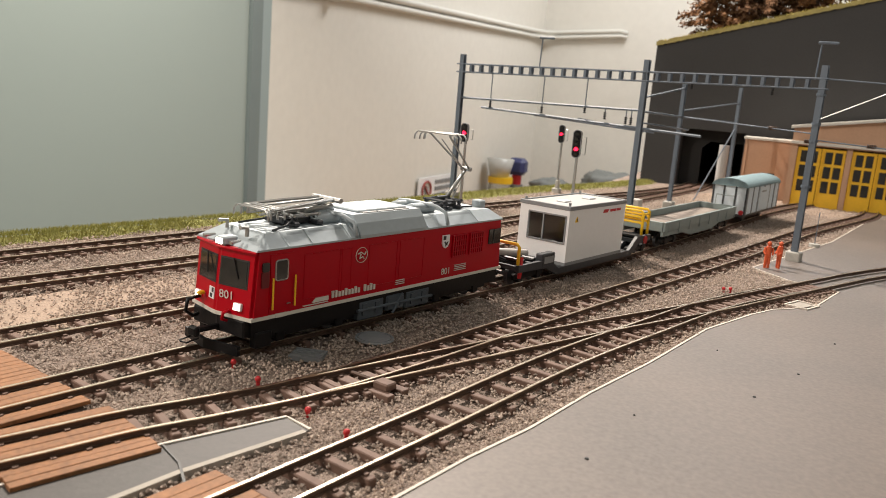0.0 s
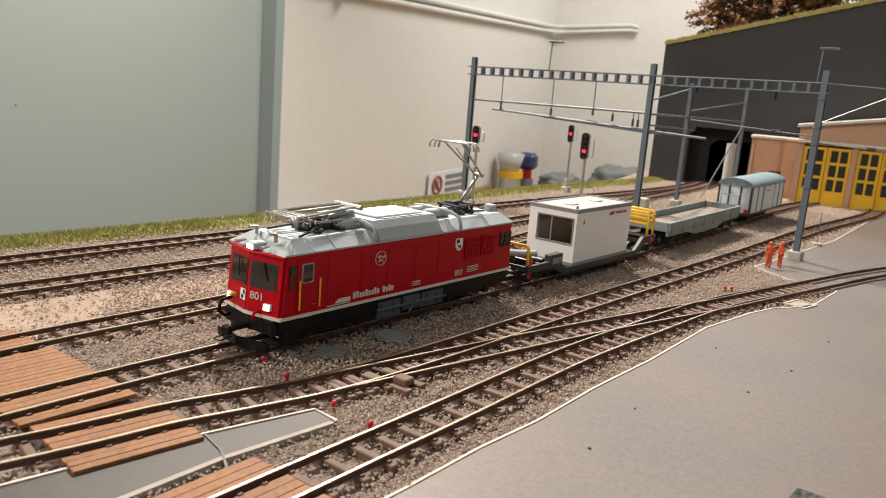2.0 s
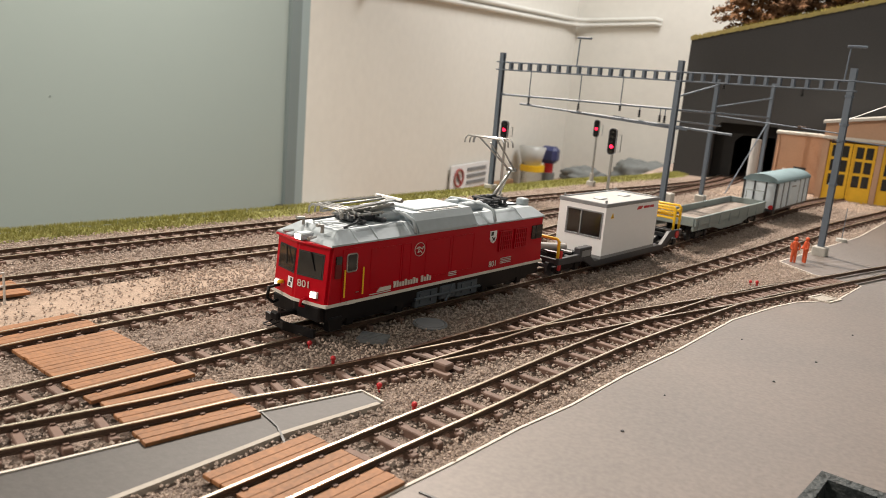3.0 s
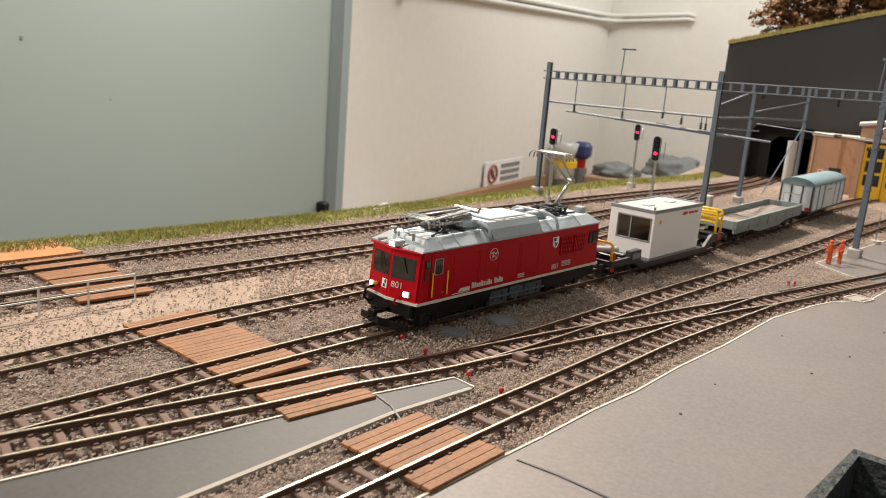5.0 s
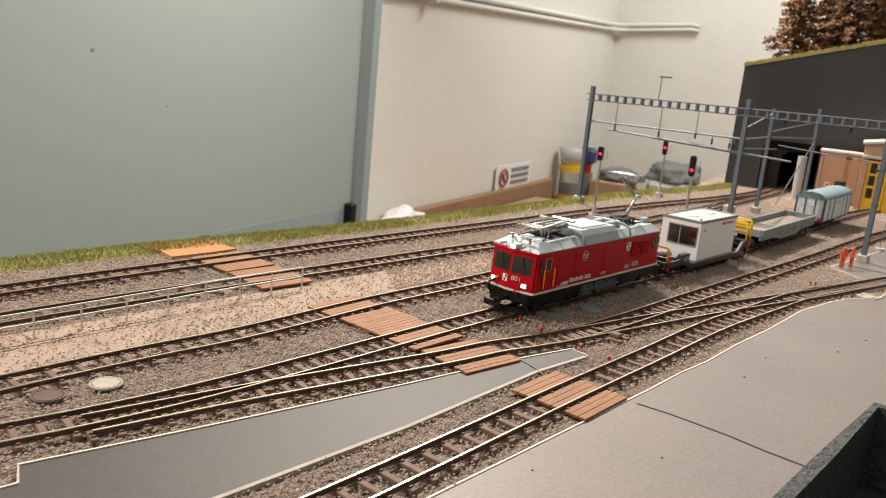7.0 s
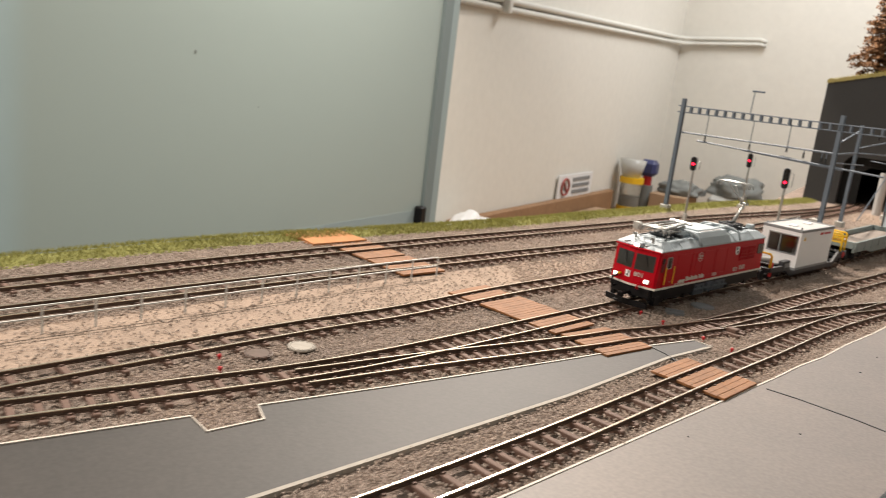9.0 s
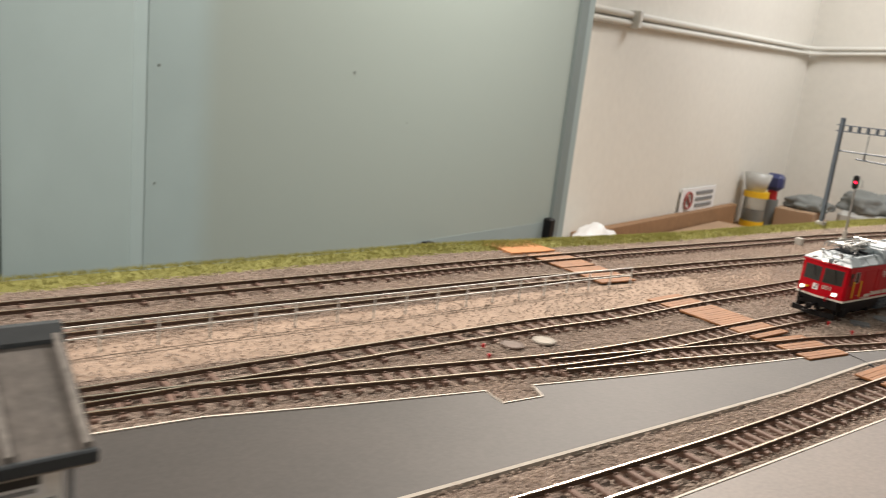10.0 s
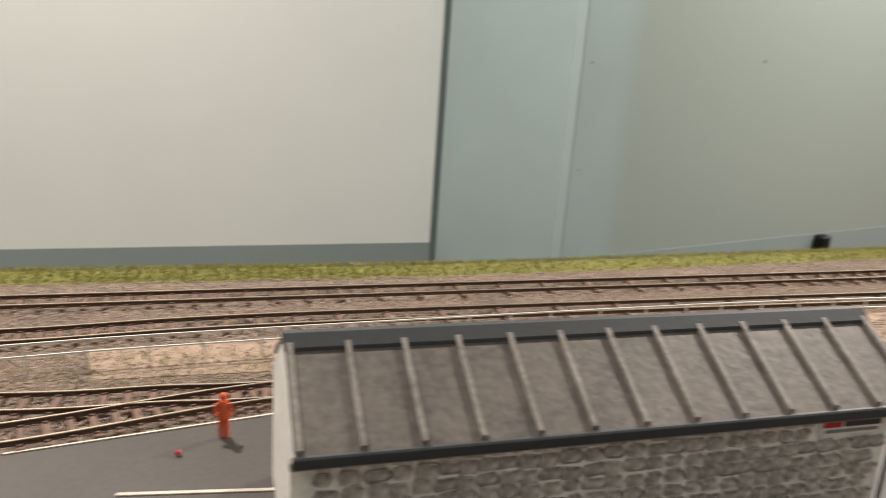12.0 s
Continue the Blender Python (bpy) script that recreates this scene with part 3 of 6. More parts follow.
def bogie(parent, x, wb=0.011, half=0.0095):
    b = bmesh.new()
    for s in (-1, 1):
        add_box(b, x - wb * 0.8, x + wb * 0.8, s * half - 0.0010, s * half + 0.0010, 0.0062, 0.0088, 0.0003)
        for k in (-1, 1):
            add_box(b, x + k * wb / 2 - 0.0018, x + k * wb / 2 + 0.0018, s * half - 0.0016, s * half + 0.0016, 0.0050, 0.0092, 0.0004)
            add_tube(b, [(x + k * wb / 4, s * half, 0.0085), (x + k * wb / 4, s * half, 0.0125)], 0.0010, 8)
    add_box(b, x - 0.003, x + 0.003, -half, half, 0.0075, 0.0110)
    part("bogie_frame", b, BLACK, parent)
    for k in (-1, 1):
        wheelset(parent, x + k * wb / 2, 0.0042)


W = 0.0132
L = 0.1232
Z0, Z1 = 0.0142, 0.0352
loco = thing("electric_locomotive", vehicle_pose("train", 0.3310, 0.4550) @ pose(0, 0, 0.0001, 0, 0, 1.0) @ Matrix.Diagonal((1.045, 1.06, 0.975, 1)), "red and silver metre-gauge model locomotive with one raised pantograph", "locomotive")
# body with slightly pointed fronts
outline = [(0, -W), (-0.0024, 0), (0, W), (L, W), (L + 0.0024, 0), (L, -W)]
body_bm = prism(outline, Z0, Z1)
for v in body_bm.verts:
    if v.co.z > 0.03:
        v.co.x += 0.0016 if v.co.x < 0.01 else -0.0016
bmesh.ops.bevel(body_bm, geom=[e for e in body_bm.edges if abs(e.verts[0].co.z - e.verts[1].co.z) > 0.01], offset=0.0008, segments=2, affect="EDGES")
body = part("body", body_bm, RED, loco, "glossy red body shell")
stripe = [(x * 1.0 + (-0.0002 if x < 0.05 else 0.0002), y * 1.018) for x, y in outline]
part("stripe", prism(stripe, Z0 - 0.0002, Z0 + 0.0009), CREAM, body, "cream line round the sill")
part("underframe", prism([(x * 0.985 + 0.001, y * 0.93) for x, y in outline], 0.0085, Z0 - 0.0002), BLACK, loco)
# roof in three stretches with a raised cowl
roof_bm = bmesh.new()
add_prism(roof_bm, [(-W - 0.0002, Z1), (-W - 0.0002, Z1 + 0.0006), (-W + 0.0042, 0.0396), (W - 0.0042, 0.0396), (W + 0.0002, Z1 + 0.0006), (W + 0.0002, Z1)], 0.0012, L - 0.0012, "x")
for v in roof_bm.verts:
    if v.co.z > 0.039:
        v.co.x += 0.0060 if v.co.x < 0.01 else -0.0045
roof = part("roof", roof_bm, SILVER, loco, "silver-grey painted roof")
cowl = prism([(-W - 0.0005, Z1 + 0.0002), (-W - 0.0005, Z1 + 0.0012), (-W + 0.0016, 0.0402), (-W + 0.0036, 0.0428), (W - 0.0036, 0.0428), (W - 0.0016, 0.0402), (W + 0.0005, Z1 + 0.0012), (W + 0.0005, Z1 + 0.0002)], 0.0415, 0.0745, "x")
cowl_ob = part("roof_cowl", cowl, SILVER, roof, "raised silver roof hood")
part("cowl_hatch", box(0.046, 0.070, -0.0075, 0.0075, 0.0427, 0.0436, bevel=0.0003), SILVER, roof)
for k in range(3):
    part("cowl_panel", box(0.0470 + 0.0078 * k, 0.0540 + 0.0078 * k, -0.0090, -0.0078, 0.0427, 0.0431), ROOFGREY, roof)
for x in (0.0125, 0.0215, 0.0375, 0.0405, 0.0755, 0.0815, 0.1050):
    rib = prism([(-W - 0.0003, Z1 + 0.0001), (-W - 0.0003, Z1 + 0.0008), (-W + 0.0041, 0.0398), (-W + 0.0058, 0.0398), (-W + 0.0058, 0.0390), (-W + 0.0005, Z1 + 0.0001)], x, x + 0.0006, "x")
    part("roof_rib", rib, SILVER, roof)
for x0, x1 in ((0.0145, 0.0205), (0.0230, 0.0365), (0.0775, 0.0810), (0.0900, 0.1040)):
    g = prism([(-W + 0.0003, Z1 + 0.0009), (-W + 0.0037, 0.0392), (-W + 0.0041, 0.0388), (-W + 0.0007, Z1 + 0.0005)], x0, x1, "x")
    part("roof_louvre", g, GREYROOFPANEL, roof, "grey ventilation panel")
for x in (0.0400, 0.0865):   # bent bars over the roof
    part("roof_hoop", tube([(x, -W - 0.0002, Z1 + 0.001), (x + 0.0004, -W + 0.0015, 0.0405), (x - 0.0012, -W + 0.0045, 0.0425), (x - 0.0030, -0.0030, 0.0432), (x - 0.0030, 0.0030, 0.0432), (x - 0.0012, W - 0.0045, 0.0425), (x, W - 0.0012, 0.0405)], 0.0007, 6), SILVER, roof, smooth=True)
for x0, x1 in ((0.0300, 0.0400), (0.0770, 0.0885)):
    part("air_tank", tube([(x0, -0.0035, 0.0412), (x0 + 0.0006, -0.0035, 0.0412), (x1 - 0.0006, -0.0035, 0.0412), (x1, -0.0035, 0.0412)], 0.0022, 10), SILVER, roof, "silver roof cylinder", smooth=True)
    part("air_tank", tube([(x0, 0.0040, 0.0412), (x1, 0.0040, 0.0412)], 0.0020, 10), SILVER, roof, "silver roof cylinder", smooth=True)
part("whistle", tube([(0.0035, -0.0060, 0.0385), (0.0035, -0.0060, 0.0412), (0.0012, -0.0060, 0.0414)], 0.0007, 6), STEEL, roof)
part("whistle", tube([(0.0055, 0.0055, 0.0390), (0.0055, 0.0055, 0.0415), (0.0025, 0.0055, 0.0417)], 0.0006, 6), STEEL, roof)
part("roof_box", box(L - 0.0075, L - 0.0035, -0.0062, -0.0022, 0.0392, 0.0425, bevel=0.0004), SILVER, roof)
part("horn", tube([(0.0020, 0.0062, 0.0372), (-0.0016, 0.0066, 0.0370)], 0.0004, 6, 0.0007), STEEL, roof, "small brass-coloured horn")
part("horn", tube([(0.0020, -0.0050, 0.0372), (-0.0016, -0.0054, 0.0370)], 0.0004, 6, 0.0007), STEEL, roof, "small brass-coloured horn")
part("top_headlight_case", box(-0.0012, 0.004, -0.0018, 0.0018, 0.0353, 0.0379, bevel=0.0004), SILVER, roof)
part("top_headlight", box(-0.0016, -0.0011, -0.0014, 0.0014, 0.0357, 0.0375, bevel=0.0002), HEADLAMP, roof, "lit upper headlight")


def insulator(x, y, z, r=0.0010, n=3, h=0.0011):
    """A turned insulator, ribbed, as one closed body."""
    bm, rings = bmesh.new(), []
    for k in range(2 * n + 1):
        rr = r if k % 2 else r * 0.55
        rings.append([bm.verts.new((x + rr * math.cos(j * 0.7854), y + rr * math.sin(j * 0.7854), z + k * h / 2)) for j in range(8)])
    for a, b in zip(rings, rings[1:]):
        for j in range(8):
            bm.faces.new((a[j], a[(j + 1) % 8], b[(j + 1) % 8], b[j]))
    bm.faces.new(rings[0][::-1]), bm.faces.new(rings[-1])
    return bm


def pantograph(x, knee, head, raised, reach=0.0098):
    """Single-arm pantograph: base at x, its knee and head by distance along and height."""
    p = bmesh.new()
    for dx in (-0.0042, 0.0042):
        for y in (-0.0045, 0.0045):
            part("insulator", insulator(x + dx, y, 0.0394), CHASSIS, loco, "dark pantograph insulator")
    for y in (-0.0045, 0.0045):
        add_tube(p, [(x - 0.006, y, 0.0431), (x + 0.006, y, 0.0431)], 0.0005, 6)
    for dx in (-0.0048, 0.0, 0.0048):
        add_tube(p, [(x + dx, -0.0052, 0.0431), (x + dx, 0.0052, 0.0431)], 0.0006, 6)
    add_tube(p, [(x - 0.004, 0, 0.0437), (x + 0.003, 0, 0.0437)], 0.0011, 8)
    part("pantograph_base", p, CHASSIS if raised else STEEL, loco)
    a = bmesh.new()
    kx, kz = knee
    hx, hz = head
    add_tube(a, [(x + 0.002, 0, 0.0438), (kx, 0, kz)], 0.0009, 8, 0.0006)
    add_tube(a, [(x + 0.0075, 0.001, 0.0434), (kx + 0.0008, 0.001, kz - 0.0012)], 0.00030, 5)
    add_tube(a, [(kx, -0.0022, kz), (kx, 0.0022, kz)], 0.0009, 8)
    for y in (-1, 1):
        add_tube(a, [(kx, y * 0.0016, kz), (hx, y * 0.0042, hz)], 0.00042, 5)
    add_tube(a, [(kx - 0.0006, 0, kz - 0.0010), (hx + 0.001, 0, hz - 0.0015)], 0.00028, 5)
    part("pantograph_arm", a, STEEL, loco, smooth=True)
    h = bmesh.new()
    for dx in (-0.0030, -0.0012, 0.0012, 0.0030):
        wide = reach if abs(dx) > 0.002 else reach - 0.0010
        add_tube(h, [(hx + dx, -wide, hz - 0.0024), (hx + dx, -wide + 0.0003, hz - 0.0004), (hx + dx, -wide + 0.0016, hz + 0.0009), (hx + dx, wide - 0.0016, hz + 0.0009), (hx + dx, wide - 0.0003, hz - 0.0004), (hx + dx, wide, hz - 0.0024)], 0.00034, 5)
    for y in (-0.65 * reach, 0.65 * reach):
        add_tube(h, [(hx - 0.0030, y, hz + 0.0007), (hx + 0.0030, y, hz + 0.0007)], 0.0004, 5)
    for y in (-0.0042, 0.0042):
        add_tube(h, [(hx, y, hz), (hx, y * 1.5, hz + 0.0009)], 0.0004, 5)
    part("collector_head", h, STEEL, loco, smooth=True)


pantograph(0.1000, (0.1132, 0.0551), (0.0955, 0.0690), True)
pantograph(0.0265, (0.0400, 0.0468), (0.0125, 0.0452), False, 0.0078)

# dark gear below the folded pantograph
gear = bmesh.new()
add_box(gear, 0.0190, 0.0330, -0.0030, 0.0030, 0.0400, 0.0424, 0.0005)
add_box(gear, 0.0200, 0.0225, -0.0070, 0.0070, 0.0398, 0.0414, 0.0004)
add_box(gear, 0.0295, 0.0320, -0.0070, 0.0070, 0.0398, 0.0414, 0.0004)
add_tube(gear, [(0.0110, -0.0080, 0.0400), (0.0180, -0.0060, 0.0406), (0.0210, -0.0050, 0.0420)], 0.0004, 5)
add_tube(gear, [(0.0100, 0.0060, 0.0402), (0.0190, 0.0050, 0.0410)], 0.0004, 5)
part("roof_gear", gear, CHASSIS, roof, "dark roof gear under the folded pantograph")
for y in (-0.0032, 0.0032):
    part("folded_arm", tube([(0.0395, y, 0.0472), (0.0250, y * 1.6, 0.0466), (0.0120, y * 2.0, 0.0458)], 0.00055, 6), STEEL, roof)
    part("folded_arm", tube([(0.0345, y * 0.6, 0.0448), (0.0240, y * 0.6, 0.0446), (0.0105, y * 0.8, 0.0440)], 0.00048, 6), STEEL, roof)
    part("raising_spring", tube([(0.0280, y * 0.8, 0.0442), (0.0390, y * 0.8, 0.0450)], 0.0009, 8), STEEL, roof, "bright raising spring")
part("knee_joint", tube([(0.0396, -0.0062, 0.0470), (0.0396, 0.0062, 0.0470)], 0.0009, 8), STEEL, roof)
part("arm_carrier", box(0.0330, 0.0405, -0.0030, 0.0030, 0.0426, 0.0444, bevel=0.0005), SILVER, roof)
gear = bmesh.new()
add_box(gear, 0.0950, 0.1050, -0.0032, 0.0032, 0.0400, 0.0422, 0.0005)
add_box(gear, 0.0960, 0.0980, -0.0066, 0.0066, 0.0398, 0.0412, 0.0004)
add_box(gear, 0.1020, 0.1040, -0.0066, 0.0066, 0.0398, 0.0412, 0.0004)
add_tube(gear, [(0.1060, -0.0040, 0.0402), (0.1120, -0.0050, 0.0402)], 0.0004, 5)
part("roof_gear", gear, CHASSIS, roof, "dark roof gear under the raised pantograph")

# side details on both flanks
for s in (-1, 1):
    y0, y1 = (s * W, s * (W + 0.00025)) if s > 0 else (-W - 0.00025, -W)
    door = part("cab_door", box(0.0062, 0.0146, y0 - 0.0, y1, Z0 + 0.0014, 0.0340), RED, body)
    part("door_window", prism(rounded(0.0080, 0.0124, 0.0258, 0.0320, 0.0008), y0 - 0.0002, y1 + 0.0002 * 1, "y"), GLASS, door, "dark rounded window")
    wf = bmesh.new()
    ringpts = rounded(0.0080, 0.0124, 0.0258, 0.0320, 0.0008)
    add_tube(wf, [(x, s * (W + 0.0003), z) for x, z in ringpts + ringpts[:1]], 0.00030, 5)
    part("window_frame", wf, STEEL, door, "thin silver window frame")
    part("quarter_window", prism(rounded(0.0032, 0.0056, 0.0290, 0.0318, 0.0005), y0 - 0.0003, y1 + 0.0003, "y"), GLASS, body)
    part("recess", prism(rounded(0.0030, 0.0057, 0.0240, 0.0290, 0.0004), y0 - 0.0002, y1 + 0.0002, "y"), RED_DARK, body)
    for x in (0.0068, 0.0150):
        part("handrail", tube([(x, s * (W + 0.0009), 0.0170), (x, s * (W + 0.0009), 0.0268)], 0.00030, 6), YELLOW, body, "yellow handrail")
    part("door_step", box(0.0085, 0.0125, y0 - 0.0002, y1 + 0.0003, Z0 - 0.0002, Z0 + 0.0010), CREAM, body)
    part("door_latch", tube([(0.0136, s * (W + 0.0005), 0.0180), (0.0124, s * (W + 0.0005), 0.0180)], 0.0002, 5), STEEL, door)
    for x0, x1 in ((0.0190, 0.0335), (0.0345, 0.0385), (0.0465, 0.0600), (0.0615, 0.0740)):
        e = bmesh.new()
        for a, b in (((x0, 0.0178), (x1, 0.0178)), ((x1, 0.0178), (x1, 0.0325)), ((x1, 0.0325), (x0, 0.0325)), ((x0, 0.0325), (x0, 0.0178))):
            add_tube(e, [(a[0], s * (W + 0.00002), a[1]), (b[0], s * (W + 0.00002), b[1])], 0.00016, 4)
        part("panel_bead", e, RED, body)
    for x0, x1 in ((0.0905, 0.0985), (0.1010, 0.1090)):
        part("grille_back", box(x0, x1, y0, y1, 0.0232, 0.0312), RED_DARK, body, "dark air grille")
        g = bmesh.new()
        for k in range(7):
            xx = x0 + (x1 - x0) * k / 6
            add_box(g, xx - 0.00032, xx + 0.00032, s * (W + 0.0004) - 0.00025, s * (W + 0.0004) + 0.00025, 0.0230, 0.0314)
        for k in range(5):
            zz = 0.0230 + 0.0084 * k / 4
            add_box(g, x0 - 0.0003, x1 + 0.0003, s * (W + 0.00035) - 0.00025, s * (W + 0.00035) + 0.00025, zz - 0.0002, zz + 0.0002)
        part("grille_bar", g, RED, body)
    part("cab_window", prism(rounded(0.1132, 0.1210, 0.0256, 0.0318, 0.0005), y0 - 0.0002, y1 + 0.0002, "y"), GLASS, body, "dark cab side window")
    part("window_post", box(0.1160, 0.1163, y0 - 0.0004, y1 + 0.0004, 0.0256, 0.0318), SIGNBLACK, body)
    # round emblem and shield
    em = bmesh.new()
    add_tube(em, [(0.0428 + 0.0026 * math.cos(k * 0.3142), s * (W + 0.0002), 0.0296 + 0.0026 * math.sin(k * 0.3142)) for k in range(21)], 0.00012, 4)
    add_tube(em, [(0.0410, s * (W + 0.0003), 0.0301), (0.0424, s * (W + 0.0003), 0.0306), (0.0440, s * (W + 0.0003), 0.0296), (0.0446, s * (W + 0.0003), 0.0306)], 0.00024, 4)
    add_tube(em, [(0.0424, s * (W + 0.0003), 0.0300), (0.0418, s * (W + 0.0003), 0.0284), (0.0432, s * (W + 0.0003), 0.0290), (0.0438, s * (W + 0.0003), 0.0282)], 0.00022, 4)
    part("round_emblem", em, CREAM, body, "pale round emblem")
    part("shield", prism([(0.0840, 0.0322), (0.0840, 0.0290), (0.0848, 0.0276), (0.0860, 0.0270), (0.0872, 0.0276), (0.0880, 0.0290), (0.0880, 0.0322)], y0 - 0.0002, y1 + 0.0001, "y"), WHITE, body, "white shield with dark shapes")
    part("shield_mark", box(0.0843, 0.0858, y0 - 0.0003, y1 + 0.0003, 0.0304, 0.0319), SIGNBLACK, body)
    part("shield_mark", prism([(0.0848, 0.0296), (0.0854, 0.0298), (0.0860, 0.0292), (0.0872, 0.0297), (0.0868, 0.0288), (0.0866, 0.0278), (0.0862, 0.0284), (0.0855, 0.0277), (0.0856, 0.0287)], y0 - 0.0003, y1 + 0.0003, "y"), SIGNBLACK, body)
    # company name as plain bars
    for k in range(14):
        if k != 9:
            xx = 0.0305 + 0.00142 * k
            part("name_bar", box(xx, xx + 0.00086, y0 - 0.0002, y1 + 0.0001, 0.0166, 0.0189 if k in (0, 1, 4, 7, 10, 12) else 0.0183), CREAM, body)
    part("logo_bar", prism([(0.0225, 0.0163), (0.0240, 0.0177), (0.0290, 0.0177), (0.0290, 0.0163)], y0 - 0.0002, y1 + 0.0001, "y"), CREAM, body)
    part("logo_line", box(0.0190, 0.0290, y0 - 0.0002, y1 + 0.0001, 0.0157, 0.0159), CREAM, body)
    for k in range(4):
        part("data_bar", box(0.0925, 0.0995, y0 - 0.0002, y1 + 0.00005, 0.0172 + 0.0007 * k, 0.0174 + 0.0007 * k), CREAM, body)
    for k in range(3):
        part("data_bar", box(0.0600, 0.0645, y0 - 0.0002, y1 + 0.00005, 0.0165 + 0.0007 * k, 0.0167 + 0.0007 * k), CREAM, body)
letters("801", 0.0036, Matrix.Translation((0.0846, -W - 0.0003, 0.0166)) @ pose(0, 0, 0, 90, 0, 0), CREAM, body, "fleet_number")
letters("801", 0.0036, Matrix.Translation((-0.0020, -0.0014, 0.0196)) @ pose(0, 0, 0, 90, 0, -79), CREAM, body, "fleet_number")


def front_x(y, z):
    """The x of the loco's front face at a place across and a height."""
    return -0.0024 + 0.0024 * abs(y) / W + 0.0016 * (z - Z0) / (Z1 - Z0)


def front_panel(name, y0, y1, z0, z1, material, out, parent, label=""):
    bm = bmesh.new()
    vs = []
    for y, z in ((y0, z0), (y1, z0), (y1, z1), (y0, z1)):
        vs.append((y, z))
    lo = [bm.verts.new((front_x(y, z) + 0.0004, y, z)) for y, z in vs]
    hi = [bm.verts.new((front_x(y, z) - out, y, z)) for y, z in vs]
    bm.faces.new(lo), bm.faces.new(hi[::-1])
    for i in range(4):
        j = (i + 1) % 4
        bm.faces.new((lo[i], lo[j], hi[j], hi[i]))
    return part(name, bm, material, parent, label)


for y0, y1 in ((-0.0104, -0.0012), (0.0012, 0.0104)):
    front_panel("windscreen_surround", y0 - 0.0005, y1 + 0.0005, 0.0234, 0.0322, SIGNBLACK, 0.00012, body)
    front_panel("windscreen", y0, y1, 0.0239, 0.0317, GLASS, 0.00022, body, "dark windscreen")
    part("wiper", tube([(front_x((y0 + y1) / 2, 0.0325) - 0.0006, (y0 + y1) / 2, 0.0322), (front_x(y0, 0.026) - 0.0008, (y0 + y1) / 2 - 0.002, 0.0262)], 0.00022, 5), BLACK, body)
part("gutter", tube([(front_x(y, Z1) - 0.0004, y, Z1 - 0.0004) for y in (-W, 0, W)], 0.0005, 6), RED, body)
for y in (-0.0085, 0.0098):
    front_panel("headlight_case", y - 0.0013, y + 0.0013, 0.0168, 0.0190, WHITE, 0.0007, body)
    front_panel("headlight", y - 0.0010, y + 0.0010, 0.0170, 0.0188, HEADLAMP, 0.0010, body, "lit front headlight")
front_panel("shield", 0.0008, 0.0038, 0.0182, 0.0218, WHITE, 0.0002, body, "white shield with dark shapes")
front_panel("shield_mark", 0.0012, 0.0022, 0.0202, 0.0216, SIGNBLACK, 0.0003, body)
front_panel("shield_mark", 0.0018, 0.0030, 0.0186, 0.0198, SIGNBLACK, 0.0003, body)
part("brake_hose", tube([(-0.0015, 0.0080, 0.0175), (-0.0055, 0.0082, 0.0170), (-0.0062, 0.0080, 0.0135), (-0.0040, 0.0078, 0.0115), (-0.0020, 0.0078, 0.0120)], 0.0006, 6), BLACK, loco, smooth=True)
part("brake_hose", tube([(-0.0015, -0.0055, 0.0160), (-0.0036, -0.0055, 0.0157), (-0.0038, -0.0054, 0.0138), (-0.0020, -0.0052, 0.0130)], 0.0005, 6), RED, loco, "red brake hose", smooth=True)
part("cable_socket", box(-0.0032, -0.0010, 0.0060, 0.0074, 0.0184, 0.0195, bevel=0.0003), YELLOW, loco, "yellow cable socket")
part("coupler", add_box(tube([(-0.0100, 0, 0.0098), (0.001, 0, 0.0098)], 0.0010, 8), -0.0100, -0.0080, -0.0018, 0.0018, 0.0082, 0.0112, 0.0005), BLACK, loco)
part("coupler_loop", tube([(-0.0085, 0.0016, 0.0078), (-0.0125, 0.0016, 0.0072), (-0.0132, 0.0, 0.0074), (-0.0125, -0.0016, 0.0072), (-0.0085, -0.0016, 0.0078)], 0.00028, 5), BLACK, loco)
part("snow_plough", prism([(-0.0035, -0.0120), (-0.0060, 0.0), (-0.0035, 0.0120), (-0.0025, 0.0120), (-0.0050, 0.0), (-0.0025, -0.0120)], 0.0038, 0.0068), BLACK, loco, "dark track clearer")
part("buffer_beam", box(-0.0012, 0.003, -0.0115, 0.0115, 0.0085, 0.0140, bevel=0.0005), BLACK, loco)
part("step", box(0.002, 0.008, -W + 0.0002, -W + 0.0030, 0.0050, 0.0100, bevel=0.0004), BLACK, loco)
part("step", box(0.002, 0.008, W - 0.0030, W - 0.0002, 0.0050, 0.0100, bevel=0.0004), BLACK, loco)
bogie(loco, 0.0250, 0.0240)
bogie(loco, 0.0985, 0.0240)
